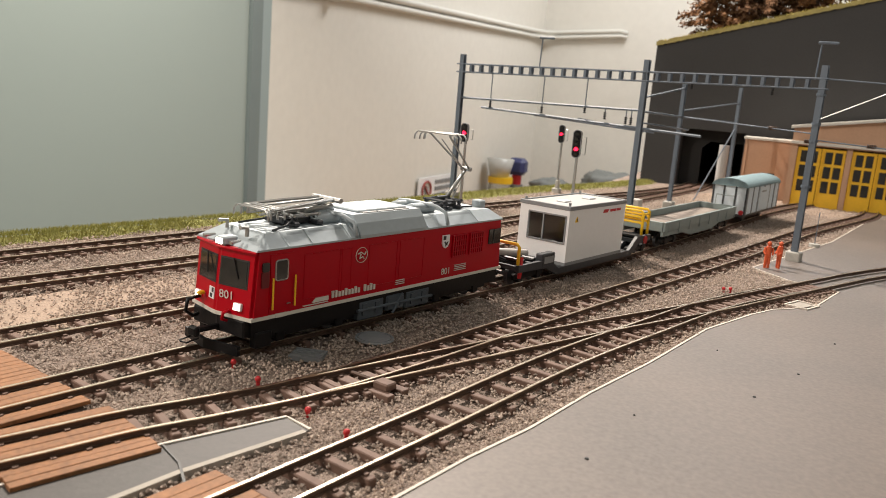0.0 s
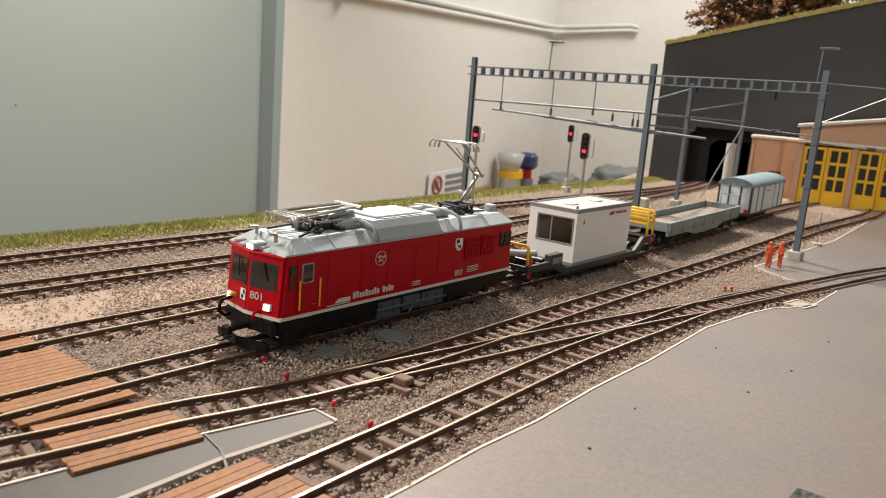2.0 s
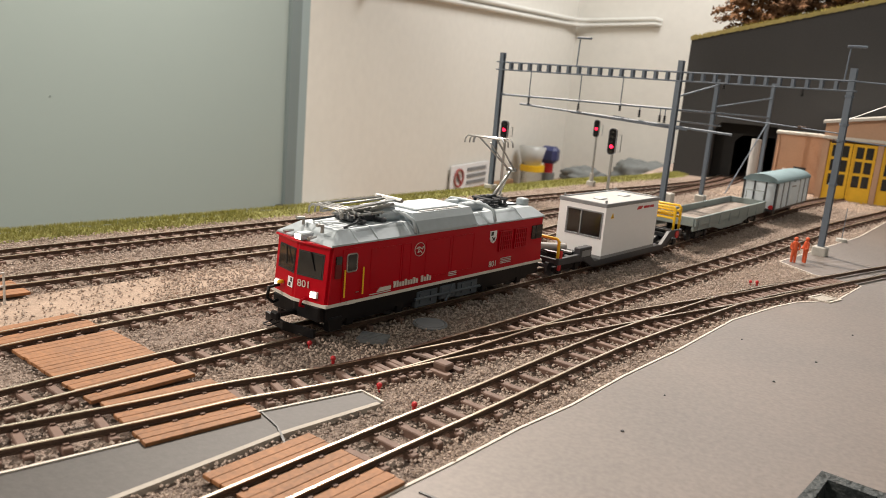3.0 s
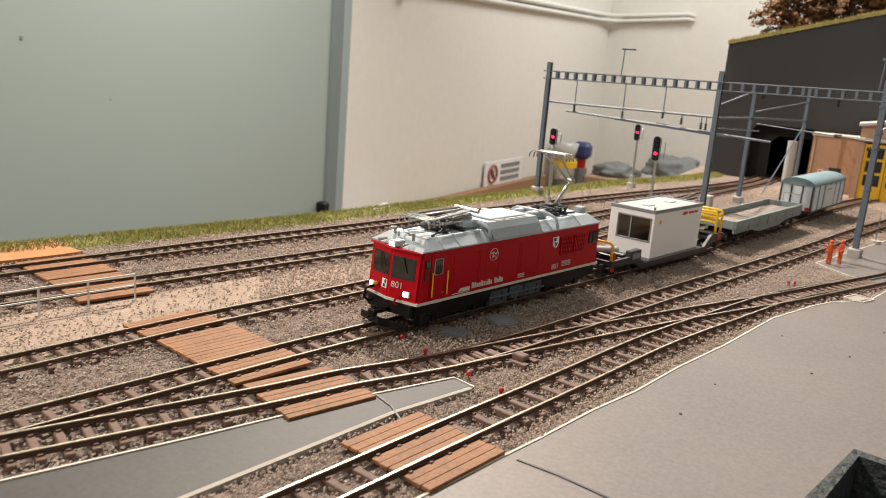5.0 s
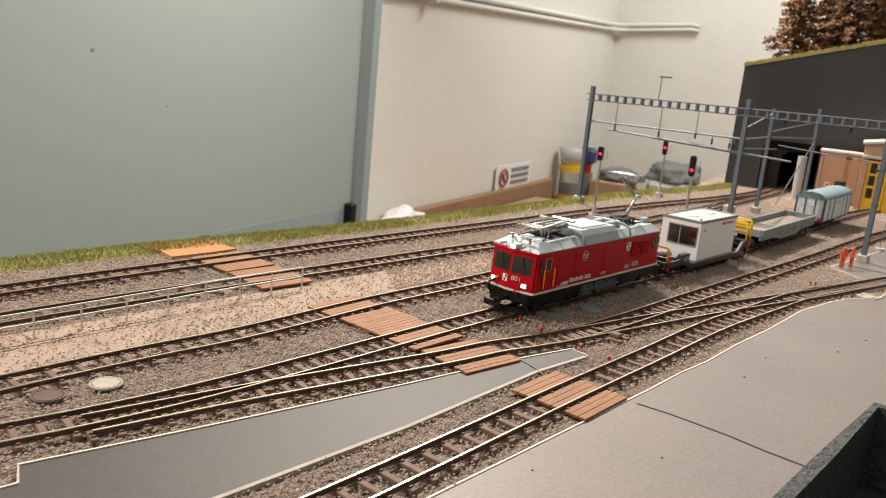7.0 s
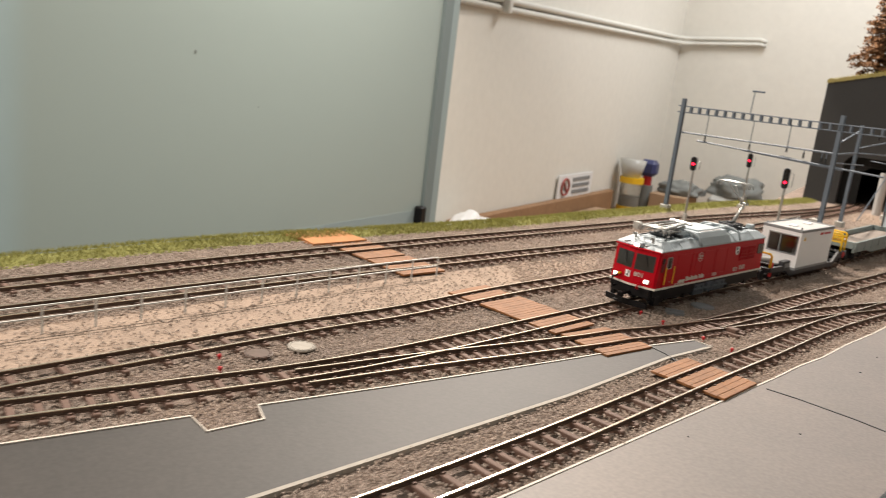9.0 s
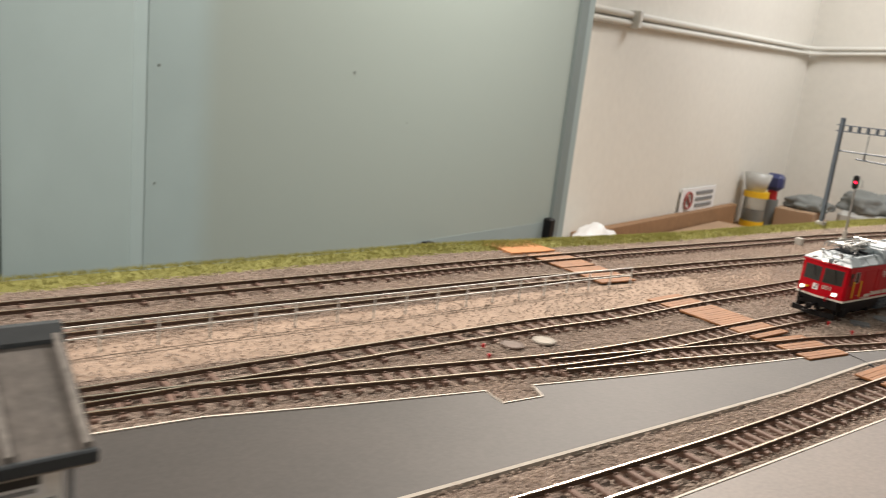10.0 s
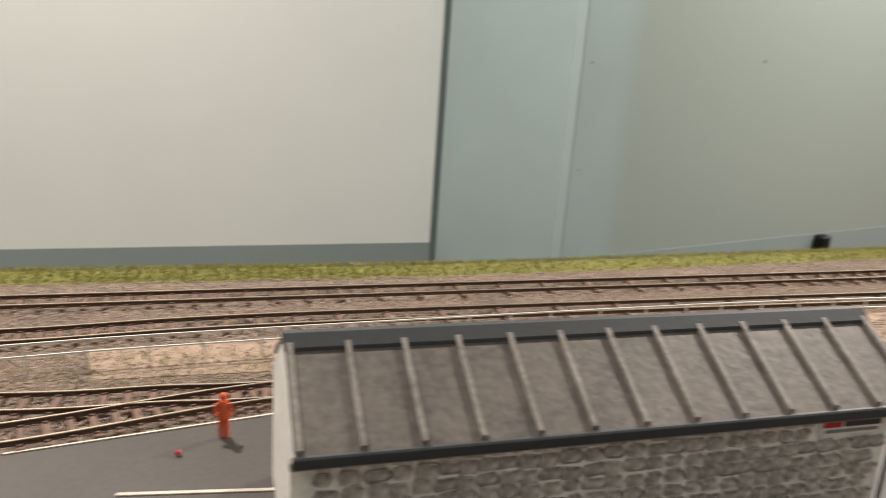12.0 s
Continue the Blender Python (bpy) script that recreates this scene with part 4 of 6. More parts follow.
for s in (-1, 1):
    t = bmesh.new()
    add_box(t, 0.0440, 0.0560, s * 0.0105 - 0.002, s * 0.0105 + 0.002, 0.0056, 0.0125, 0.0005)
    add_box(t, 0.0570, 0.0660, s * 0.0108 - 0.002, s * 0.0108 + 0.002, 0.0068, 0.0125, 0.0005)
    add_box(t, 0.0670, 0.0800, s * 0.0105 - 0.002, s * 0.0105 + 0.002, 0.0060, 0.0125, 0.0005)
    add_tube(t, [(0.0430, s * 0.0128, 0.0095), (0.0810, s * 0.0128, 0.0090)], 0.0006, 6)
    add_tube(t, [(0.0600, s * 0.0130, 0.0060), (0.0640, s * 0.0130, 0.0125)], 0.0005, 6)
    for k in range(6):
        add_box(t, 0.0455 + 0.006 * k, 0.0475 + 0.006 * k, s * 0.0126 - 0.0004, s * 0.0126 + 0.0004, 0.0075, 0.0115)
    part("equipment_box", t, BLUEGREY, loco, "blue-grey underfloor equipment")

# well wagon with the white cabin
well = thing("well_wagon", vehicle_pose("train", 0.4700, 0.6000), "anthracite low-loader model wagon with yellow end railings", "wagon")
fr = bmesh.new()
for s in (-1, 1):
    add_prism(fr, [(0.0, 0.0105), (0.0, 0.0135), (0.026, 0.0135), (0.034, 0.0085), (0.110, 0.0085), (0.119, 0.0150), (0.136, 0.0150), (0.136, 0.0115), (0.122, 0.0112), (0.112, 0.0055), (0.033, 0.0055), (0.024, 0.0098)], s * 0.0128 - 0.0009, s * 0.0128 + 0.0009, "y")
for x in (0.0, 0.012, 0.024, 0.121, 0.1285, 0.1345):
    add_box(fr, x, x + 0.0018, -0.0125, 0.0125, 0.0110, 0.0130)
add_box(fr, 0.035, 0.109, -0.0125, 0.0125, 0.0065, 0.0085)
part("frame", fr, CHASSIS, well)
for x in (0.008, 0.016, 0.125, 0.131):
    part("cross_pipe", tube([(x, -0.011, 0.0138), (x, 0.011, 0.0138)], 0.0011, 8), BLACK, well)
part("brake_unit", box(0.0190, 0.0300, -0.0138, -0.0100, 0.0105, 0.0165, bevel=0.0004), CHASSIS, well)
part("lettering_bar", box(0.0205, 0.0285, -0.0140, -0.0138, 0.0120, 0.0150), GREYTRIM, well)
part("red_hose", tube([(0.0035, -0.0120, 0.0075), (0.0025, -0.0128, 0.0130), (0.0040, -0.0120, 0.0165)], 0.0009, 6), SIGNRED, well, "red hose")
part("black_hose", tube([(0.000, -0.0060, 0.0150), (-0.006, -0.0060, 0.0170), (-0.008, -0.0055, 0.0120), (-0.004, -0.0050, 0.0090)], 0.0007, 6), BLACK, well)
part("air_tank", tube([(0.0035, 0.0050, 0.0158), (0.0042, 0.0048, 0.0158), (0.0195, -0.0040, 0.0152), (0.0202, -0.0044, 0.0152)], 0.0019, 10), ROOFGREY, well, "pale grey air tank", smooth=True)
part("hand_wheel", disc(0.129, 0.0125, -0.0142, -0.0136, 0.0022, 16, "y"), SIGNRED, well, "red handbrake wheel")
bogie(well, 0.0140, 0.0150)
bogie(well, 0.1260, 0.0150)
part("coupler", box(-0.0130, 0.0, -0.0012, 0.0012, 0.0088, 0.0108, bevel=0.0003), BLACK, well)


def railing(x, n, z0, z1, y0=-0.0122, y1=0.0122, lean=0.0):
    g = bmesh.new()
    for k in range(n):
        zz = z1 - k * 0.0032
        add_tube(g, [(x + lean, y0, z0), (x, y0, zz - 0.0012), (x, y0 + 0.0012, zz), (x, y1 - 0.0012, zz), (x, y1, zz - 0.0012), (x + lean, y1, z0)], 0.00078, 6)
    part("railing", g, YELLOW, well, "yellow tubular railing", smooth=True)


railing(0.0010, 1, 0.0130, 0.0225)
railing(0.1265, 3, 0.0150, 0.0282)
railing(0.1340, 3, 0.0150, 0.0288)
for y in (-0.0122, 0.0122):
    part("railing", tube([(0.1265, y, 0.0262), (0.1340, y, 0.0268)], 0.0007, 6), YELLOW, well, "yellow tubular railing")

cabin = thing("white_cabin", well.matrix_world @ pose(0.0400, 0, 0.0092), "white container cabin with grey edges and a wide window", "container")
def holed(axis, c0, c1, u0, u1, v0, v1, hole, material):
    """One cabin wall with its window opening cut through."""
    h0, h1, k0, k1 = hole
    g = bmesh.new()
    for p0, p1, q0, q1 in ((u0, u1, v0, k0), (u0, u1, k1, v1), (u0, h0, k0, k1), (h1, u1, k0, k1)):
        if axis == "x":
            add_box(g, c0, c1, p0, p1, q0, q1)
        else:
            add_box(g, p0, p1, c0, c1, q0, q1)
    return g


part("cabin_wall", holed("x", 0, 0.0007, -0.0135, 0.0135, 0, 0.0262, (-0.0116, 0.0080, 0.0100, 0.0222), WHITE), WHITE, cabin)
part("wall", box(0.0007, 0.0583, 0.0128, 0.0135, 0, 0.0262), WHITE, cabin)
part("wall", box(0.0007, 0.0583, -0.0135, -0.0128, 0, 0.0262), WHITE, cabin)
part("wall", box(0.0583, 0.0590, -0.0135, 0.0135, 0, 0.0262), WHITE, cabin)
part("ceiling_panel", box(0.0007, 0.0583, -0.0128, 0.0128, 0.0252, 0.0262), WHITE, cabin)
part("lining", box(0.0010, 0.0580, -0.0127, -0.0124, 0.0010, 0.0250), CABIN_INSIDE, cabin, "brown inner lining")
part("lining", box(0.0010, 0.0580, 0.0124, 0.0127, 0.0010, 0.0250), CABIN_INSIDE, cabin, "brown inner lining")
part("lining", box(0.0578, 0.0582, -0.0123, 0.0123, 0.0010, 0.0250), CABIN_INSIDE, cabin, "brown inner lining")
part("cabin_floor", box(0.0007, 0.0583, -0.0128, 0.0128, 0.0, 0.0009), CABIN_INSIDE, cabin, "brown cabin floor")
part("base_rail", box(-0.0002, 0.0592, -0.0137, 0.0137, -0.0007, 0.0008), GREYTRIM, cabin)
part("roof", box(0.0006, 0.0584, -0.0129, 0.0129, 0.0262, 0.0268), ROOFGREY, cabin, "pale grey roof sheet")
ed = bmesh.new()
for a in ((-0.0004, 0.0594, -0.0139, -0.0128), (-0.0004, 0.0594, 0.0128, 0.0139), (-0.0004, 0.0008, -0.0128, 0.0128), (0.0582, 0.0594, -0.0128, 0.0128)):
    add_box(ed, *a, 0.0254, 0.0274, 0.0002)
part("roof_rim", ed, GREYTRIM, cabin, "grey roof rim")
for x in (0.014, 0.040):
    part("roof_hatch", box(x, x + 0.0065, -0.0025, 0.0025, 0.0268, 0.0276, bevel=0.0003), WHITE, cabin)
for x, y in ((0.002, -0.012), (0.055, 0.0115), (0.002, 0.012)):
    part("lifting_eye", tube([(x, y, 0.0272), (x, y, 0.0288)], 0.0006, 6), GREYTRIM, cabin)
win = part("window", holed("x", -0.0004, 0.0, -0.0122, 0.0086, 0.0093, 0.0228, (-0.0116, 0.0080, 0.0100, 0.0222), GREYTRIM), GREYTRIM, cabin, "grey window frame")
part("mullion", box(-0.0003, 0.0006, -0.0002, 0.0005, 0.0100, 0.0222), GREYTRIM, win)
pane = part("pane", box(0.0002, 0.0004, -0.0116, 0.0080, 0.0100, 0.0222), PANE, win, "clear window pane")
pane.visible_shadow = False
part("warning_triangle", prism([(0.0058, 0.0196), (0.0086, 0.0196), (0.0072, 0.0222)], -0.0138, -0.0134, "y"), YELLOW, cabin, "small yellow warning triangle")
part("triangle_mark", prism([(0.0068, 0.0200), (0.0076, 0.0200), (0.0072, 0.0215)], -0.0139, -0.0136, "y"), SIGNBLACK, cabin)
part("logo_bar", prism([(0.0335, 0.0222), (0.0350, 0.0238), (0.0400, 0.0238), (0.0385, 0.0222)], -0.01375, -0.0134, "y"), SIGNRED, cabin, "red logo bar")
part("name_bar", box(0.0415, 0.0480, -0.01375, -0.0134, 0.0224, 0.0236), SIGNRED, cabin)
part("name_bar", box(0.0490, 0.0530, -0.01375, -0.0134, 0.0224, 0.0236), SIGNRED, cabin)

# low-sided wagon
low = thing("low_sided_wagon", vehicle_pose("train", 0.6190, 0.7590), "empty grey low-sided model wagon with a brown plank floor", "wagon")
LW = 0.1420
part("floor", box(0.001, LW - 0.001, -0.0128, 0.0128, 0.0145, 0.0152), WAGONFLOOR, low, "brown plank floor")
for a in range(9):
    part("floor_plank", box(0.0015, LW - 0.0015, -0.0126 + 0.0028 * a, -0.0100 + 0.0028 * a, 0.0152, 0.0155), WAGONFLOOR, low)
for s in (-1, 1):
    sd = part("side_board", box(0, LW, s * 0.0132 - 0.0007, s * 0.0132 + 0.0007, 0.0140, 0.0196, bevel=0.0002), WAGON, low, "grey drop side")
    for k in range(8):
        part("stake", box(0.004 + 0.0192 * k, 0.0047 + 0.0192 * k, s * 0.01395 - 0.00025, s * 0.01395 + 0.00025, 0.0120, 0.0180), WAGON, sd)
    part("sole_bar", prism([(0.0, 0.0138), (LW, 0.0138), (LW, 0.0110), (LW - 0.034, 0.0108), (LW - 0.050, 0.0078), (0.050, 0.0078), (0.034, 0.0108), (0.0, 0.0110)], s * 0.0122 - 0.0007, s * 0.0122 + 0.0007, "y"), WAGON, low)
for x in (0.0, LW):
    part("end_board", box(x - 0.0007, x + 0.0007, -0.0125, 0.0125, 0.0140, 0.0196, bevel=0.0002), WAGON, low)
part("end_rail", tube([(LW + 0.001, -0.011, 0.0190), (LW + 0.001, -0.011, 0.0265), (LW + 0.001, 0.002, 0.0265), (LW + 0.001, 0.002, 0.0190)], 0.00035, 5), WAGON, low)
bogie(low, 0.0190, 0.0160)
bogie(low, LW - 0.0190, 0.0160)
part("coupler", box(-0.0110, 0.0, -0.0012, 0.0012, 0.0088, 0.0108, bevel=0.0003), BLACK, low)

# covered van
van = thing("covered_van", vehicle_pose("train", 0.7880, 0.8880), "pale grey covered van with dark posts and blue-grey roof", "wagon")
VL = 0.0980
part("body", box(0, VL, -0.0128, 0.0128, 0.0105, 0.0318, bevel=0.0003), VANWALL, van, "pale grey planked body")
arc = [(0.0140 * math.cos(radians(a)), 0.0305 + 0.0068 * math.sin(radians(a))) for a in range(8, 173, 12)]
part("roof", prism(arc + [(-0.0138, 0.0312), (0.0138, 0.0312)], -0.0020, VL + 0.002, "x"), VANROOF, van, "curved blue-grey roof")
for x in (0.0, 0.016, 0.032, 0.0485, 0.066, 0.082, VL - 0.0012):
    for s in (-1, 1):
        part("post", box(x, x + 0.0008, s * 0.0131 - 0.0004, s * 0.0131 + 0.0004, 0.0105, 0.0312), GREYTRIM, van, "grey frame post")
for y in (-0.0128, -0.0048, 0.0040, 0.0120):
    part("post", box(-0.0008, 0.0002, y, y + 0.0011, 0.0105, 0.0330), CHASSIS, van, "dark frame post")
for s in (-1, 1):
    dr = part("sliding_door", box(0.0345, 0.0640, s * 0.0133 - 0.0004, s * 0.0133 + 0.0004, 0.0115, 0.0300), VANWALL, van)
    part("name_bar", box(0.040, 0.052, s * 0.0138 - 0.0002, s * 0.0138 + 0.0002, 0.0262, 0.0272), GREYTRIM, dr)
part("underframe", box(0.001, VL - 0.001, -0.0115, 0.0115, 0.0085, 0.0105), CHASSIS, van)
for x in (0.024, 0.074):
    wheelset(van, x, 0.0045)
part("tail_disc", disc(-0.0100, 0.0120, -0.0012, -0.0002, 0.0018, 12, "x"), SIGNRED, van, "red lamp")
part("coupler", box(-0.0110, 0.0, -0.0012, 0.0012, 0.0088, 0.0108, bevel=0.0003), BLACK, van)


# ---- overhead line gantry ----
MAST_L, MAST_M, MAST_R = Vector((-0.146, 0.733, 0)), Vector((0.0015, 0.699, 0)), Vector((0.109, 0.668, 0))
gantry = thing("overhead_gantry", pose(0, 0, 0), "blue-grey steel gantry with lattice beam carrying the overhead line", "gantry")


def mast(parent, p, h, w=0.0018):
    bm = bmesh.new()
    for s in (-1, 1):
        add_box(bm, -w, w, s * w * 0.8 - 0.0004, s * w * 0.8 + 0.0004, 0, h)
    add_box(bm, -0.0005, 0.0005, -w * 0.75, w * 0.75, 0, h - 0.0005)
    bmesh.ops.transform(bm, matrix=pose(p.x, p.y, 0.003, 0, 0, -14), verts=bm.verts)
    part("mast", bm, MAST, parent, "blue-grey steel mast")
    f = box(-0.0042, 0.0042, -0.0040, 0.0040, -0.0015, 0.0060, bevel=0.0006)
    bmesh.ops.transform(f, matrix=pose(p.x, p.y, 0, 0, 0, -14), verts=f.verts)
    part("footing", f, CONCRETE, parent, "pale concrete footing")


for p, h in ((MAST_L, 0.1105), (MAST_M, 0.1125), (MAST_R, 0.1135)):
    mast(gantry, p, h)


def lerp(a, b, f, z):
    q = a.lerp(b, f)
    return Vector((q.x, q.y, z))


for a, b, za, zb in ((MAST_L, MAST_M, 0.1031, 0.1046), (MAST_M, MAST_R, 0.1046, 0.1060)):
    for side in (-0.0016, 0.0016):
        off = Vector((0.22 * side, side, 0))
        for dz in (-0.0030, 0.0030):
            part("chord", tube([lerp(a, b, -0.03, za + dz) + off, lerp(a, b, 1.03, zb + dz) + off], 0.00055, 5), MAST, gantry)
    n = round((b - a).length / 0.0088)
    for k in range(n + 1):
        f = k / n
        q = lerp(a, b, f, za + (zb - za) * f)
        w = box(-0.0010, 0.0010, -0.0019, 0.0019, -0.0030, 0.0030)
        bmesh.ops.transform(w, matrix=pose(q.x, q.y, q.z, 0, 0, -14), verts=w.verts)
        part("truss_strut", w, MAST, gantry)
part("cross_beam", tube([lerp(MAST_L, MAST_M, 0, 0.0805), lerp(MAST_L, MAST_M, 1, 0.0820)], 0.0009, 6), MAST, gantry)
part("contact_beam", tube([(-0.1256, 0.7283, 0.0744), (0.043, 0.689, 0.0687)], 0.0009, 6), MAST, gantry)
for f0, z0, f1, z1 in ((0.45, 0.0722, 1.0, 0.0676), (0.69, 0.0728, 1.05, 0.0674)):
    part("contact_beam", tube([lerp(MAST_L, MAST_M, f0, z0), lerp(MAST_L, MAST_M, f1, z1) + Vector((0, 0.02, 0))], 0.0006, 5), MAST, gantry)
for f, z0, z1 in ((0.19, 0.1005, 0.0760), (0.49, 0.1015, 0.0750), (0.72, 0.1020, 0.0780), (0.825, 0.0815, 0.0750), (0.93, 0.0820, 0.0730), (0.955, 0.0820, 0.0728)):
    a = lerp(MAST_L, MAST_M, f, z0)
    b = lerp(MAST_L, MAST_M, f, z1)
    rod = part("hanger", tube([a, b], 0.00042, 5), MAST, gantry)
    ins = bmesh.new()
    for k in range(4):
        c = b + Vector((0, 0, -0.001 + 0.0013 * k))
        add_tube(ins, [c, c + Vector((0, 0, 0.0005)), c + Vector((0, 0, 0.0010))], 0.0013, 8, 0.0006)
    part("insulator", ins, BLACK, rod, "black ribbed insulator")
for x, y, z in ((0.0822, 0.6757, 0.0975), (0.0329, 0.6899, 0.0985)):
    ins = bmesh.new()
    for k in range(4):
        add_tube(ins, [(x, y, z + 0.0012 * k), (x, y, z + 0.0012 * k + 0.0009)], 0.0012, 8, 0.0006)
    part("insulator", ins, BLACK, gantry, "black ribbed insulator")
part("bracket_arm", tube([(0.109, 0.668, 0.1090), (0.165, 0.655, 0.1070)], 0.0005, 5), MAST, gantry)
part("stay_rod", tube([(0.110, 0.667, 0.0855), (0.146, 0.659, 0.1045)], 0.00032, 5), STEEL, gantry, "bright stay rod")
part("bracket_arm", tube([(0.109, 0.668, 0.0770), (0.030, 0.705, 0.0800)], 0.0004, 5), MAST, gantry)
part("bracket_arm", tube([(0.109, 0.668, 0.0735), (0.165, 0.655, 0.0715)], 0.0004, 5), MAST, gantry)
for x, y, z in ((0.083, 0.680, 0.0780), (0.137, 0.6615, 0.0727), (0.104, 0.668, 0.0722)):
    ins = bmesh.new()
    for k in range(5):
        add_tube(ins, [(x + 0.0009 * k, y - 0.0002 * k, z), (x + 0.0009 * k + 0.0006, y, z)], 0.0012, 8)
    part("insulator", ins, RAIL, gantry, "brown ribbed insulator")
for z in (0.0450, 0.0820, 0.0720, 0.0990):
    part("collar", disc(MAST_R.x, MAST_R.y, z, z + 0.0014, 0.0027, 10), MAST, gantry)


def lamp_arm(x, y, z0, z1, dx, name="yard_lamp"):
    t = thing(name, pose(x, y, z0), "slim grey yard lamp with a flat head on the gantry", "lamp", "yard lamps")
    part("pole", tube([(0, 0, 0), (0.0006, 0, z1 - z0)], 0.0005, 5), MAST, t)
    part("head", box(-0.0045 + dx, 0.0065 + dx, -0.0016, 0.0016, z1 - z0 - 0.0006, z1 - z0 + 0.0010, bevel=0.0004), MAST, t, "flat grey lamp head")


lamp_arm(-0.079, 0.7176, 0.106, 0.1275, 0.0028)
lamp_arm(0.1045, 0.6690, 0.108, 0.1290, 0.0030)

back = thing("mast_row", pose(0, 0, 0), "row of blue-grey masts before the tunnel mouth", "mast")
MAST_2, MAST_3 = Vector((0.007, 0.858, 0)), Vector((0.043, 1.0, 0))
for p, h in ((MAST_2, 0.105), (MAST_3, 0.108)):
    mast(back, p, h, 0.0016)
part("cross_beam", tube([MAST_M + Vector((0, 0, 0.0815)), MAST_2 + Vector((0, 0, 0.0790)), MAST_3 + Vector((0, 0, 0.0765))], 0.0008, 6), MAST, back)
part("stay_rod", tube([MAST_M + Vector((0, 0, 0.0905)), MAST_2 + Vector((0, 0, 0.1030))], 0.0007, 5), MAST, back)
part("stay_rod", tube([MAST_2 + Vector((0, 0, 0.0840)), MAST_3 + Vector((0, 0, 0.0960))], 0.0007, 5), MAST, back)
part("stay_rod", tube([MAST_3 + Vector((0, 0, 0.0720)), (0.018, 0.945, 0.0)], 0.0007, 5), MAST, back)
part("contact_beam", tube([MAST_M + Vector((0, 0, 0.0740)), (0.018, 0.83, 0.0690)], 0.0006, 5), MAST, back)
solid("white_post", disc(0.032, 1.045, -0.001, 0.0520, 0.0052, 14), ROOFGREY, "stout white post beside the tunnel mouth", "post")

# ---- signals ----
def signal(x, y, zt, zb, lit, n, label):
    t = thing("light_signal", pose(x, y, 0, 0, 0, -5), label, "signal", "light signals")
    part("post", tube([(0, 0, 0), (0, 0, zt - 0.001)], 0.0011, 8, 0.0009), STEEL, t, "grey tubular post")
    part("base", box(-0.0035, 0.0035, -0.0035, 0.0035, -0.001, 0.0045, bevel=0.0006), CONCRETE, t)
    part("relay_box", box(-0.0016, 0.0016, -0.0020, 0.0020, 0.0045, 0.0120, bevel=0.0004), CONCRETE, t)
    w = 0.0027
    pts = rounded(-w, w, zb, zt, w * 0.85, 5)
    hd = part("head", prism(pts, -0.0030, -0.0012, "y"), BLACK, t, "black oval signal head")
    edge = bmesh.new()
    add_tube(edge, [(a, -0.0030, b) for a, b in pts + pts[:1]], 0.00030, 4)
    part("rim", edge, GREYTRIM, hd)
    step = (zt - zb - 2 * w * 0.85) / max(1, n - 1)
    for k in range(n):
        z = zt - w * 0.85 - k * step
        part("lens", disc(0, z, -0.0036, -0.0029, 0.0011 if k != lit else 0.0013, 10, "y"), REDLAMP if k == lit else GLASS, hd, "lit red lens" if k == lit else "")
        part("hood", tube([(-0.0013, -0.0034, z + 0.0006), (0, -0.0044, z + 0.0016), (0.0013, -0.0034, z + 0.0006)], 0.0003, 4), BLACK, hd)
    part("ladder", tube([(0.0036, 0, zb + 0.002), (0.0052, 0, zb + 0.002), (0.0052, 0, zt - 0.004), (0.0036, 0, zt - 0.004)], 0.0003, 4), STEEL, t)


signal(-0.0265, 0.648, 0.0668, 0.0495, 3, 5, "tall black five-lens signal showing red on a grey post")
signal(-0.1055, 0.652, 0.0640, 0.0515, 1, 3, "black three-lens signal showing red on a grey post")
signal(-0.096, 0.864, 0.0625, 0.0465, 1, 3, "black signal showing red at the far track")

# ---- engine shed, rock and trees ----
shed = thing("engine_shed", pose(0, 1.022, 0), "tan model engine shed with yellow folding doors and shallow gable", "building")
SX0, SX1, AP = 0.097, 0.265, 0.181


def gable(x):
    return 0.0763 + (0.0898 - 0.0763) * (1 - abs(x - AP) / (AP - SX0))


fw = bmesh.new()
piers = [(SX0, 0.1030), (0.1475, 0.1525), (0.1970, 0.2020), (0.2465, SX1)]
for a, b in piers:
    add_box(fw, a, b, 0.0, 0.004, -0.001, 0.0600)
add_prism(fw, [(SX0, 0.0600), (SX1, 0.0600), (SX1, gable(SX1)), (AP, gable(AP)), (SX0, gable(SX0))], 0.0, 0.004, "y")
part("front_wall", fw, BROWNWALL, shed, "tan front wall")
part("side_wall", box(SX0, SX0 + 0.004, 0.004, 0.070, -0.001, 0.0750), BROWNWALL, shed)
part("side_wall", box(SX1 - 0.004, SX1, 0.004, 0.070, -0.001, 0.0750), BROWNWALL, shed)
part("rear_wall", box(SX0, SX1, 0.068, 0.072, -0.001, 0.0750), BROWNWALL, shed)
for a, b in ((SX0 - 0.003, AP), (AP, SX1 + 0.003)):
    za, zb = gable(max(a, SX0)) - (0.0005 if a < SX0 else 0), gable(min(b, SX1)) - (0.0005 if b > SX1 else 0)
    part("roof", prism([(a, za + 0.0002), (b, zb + 0.0002), (b, zb + 0.0028), (a, za + 0.0028)], -0.0045, 0.072, "y"), ROOFTRIM, shed, "pale roof slab edge")
part("canopy", box(SX0 - 0.001, SX1, -0.0040, 0.0005, 0.0612, 0.0642, bevel=0.0004), ROOFTRIM, shed, "pale lintel band")
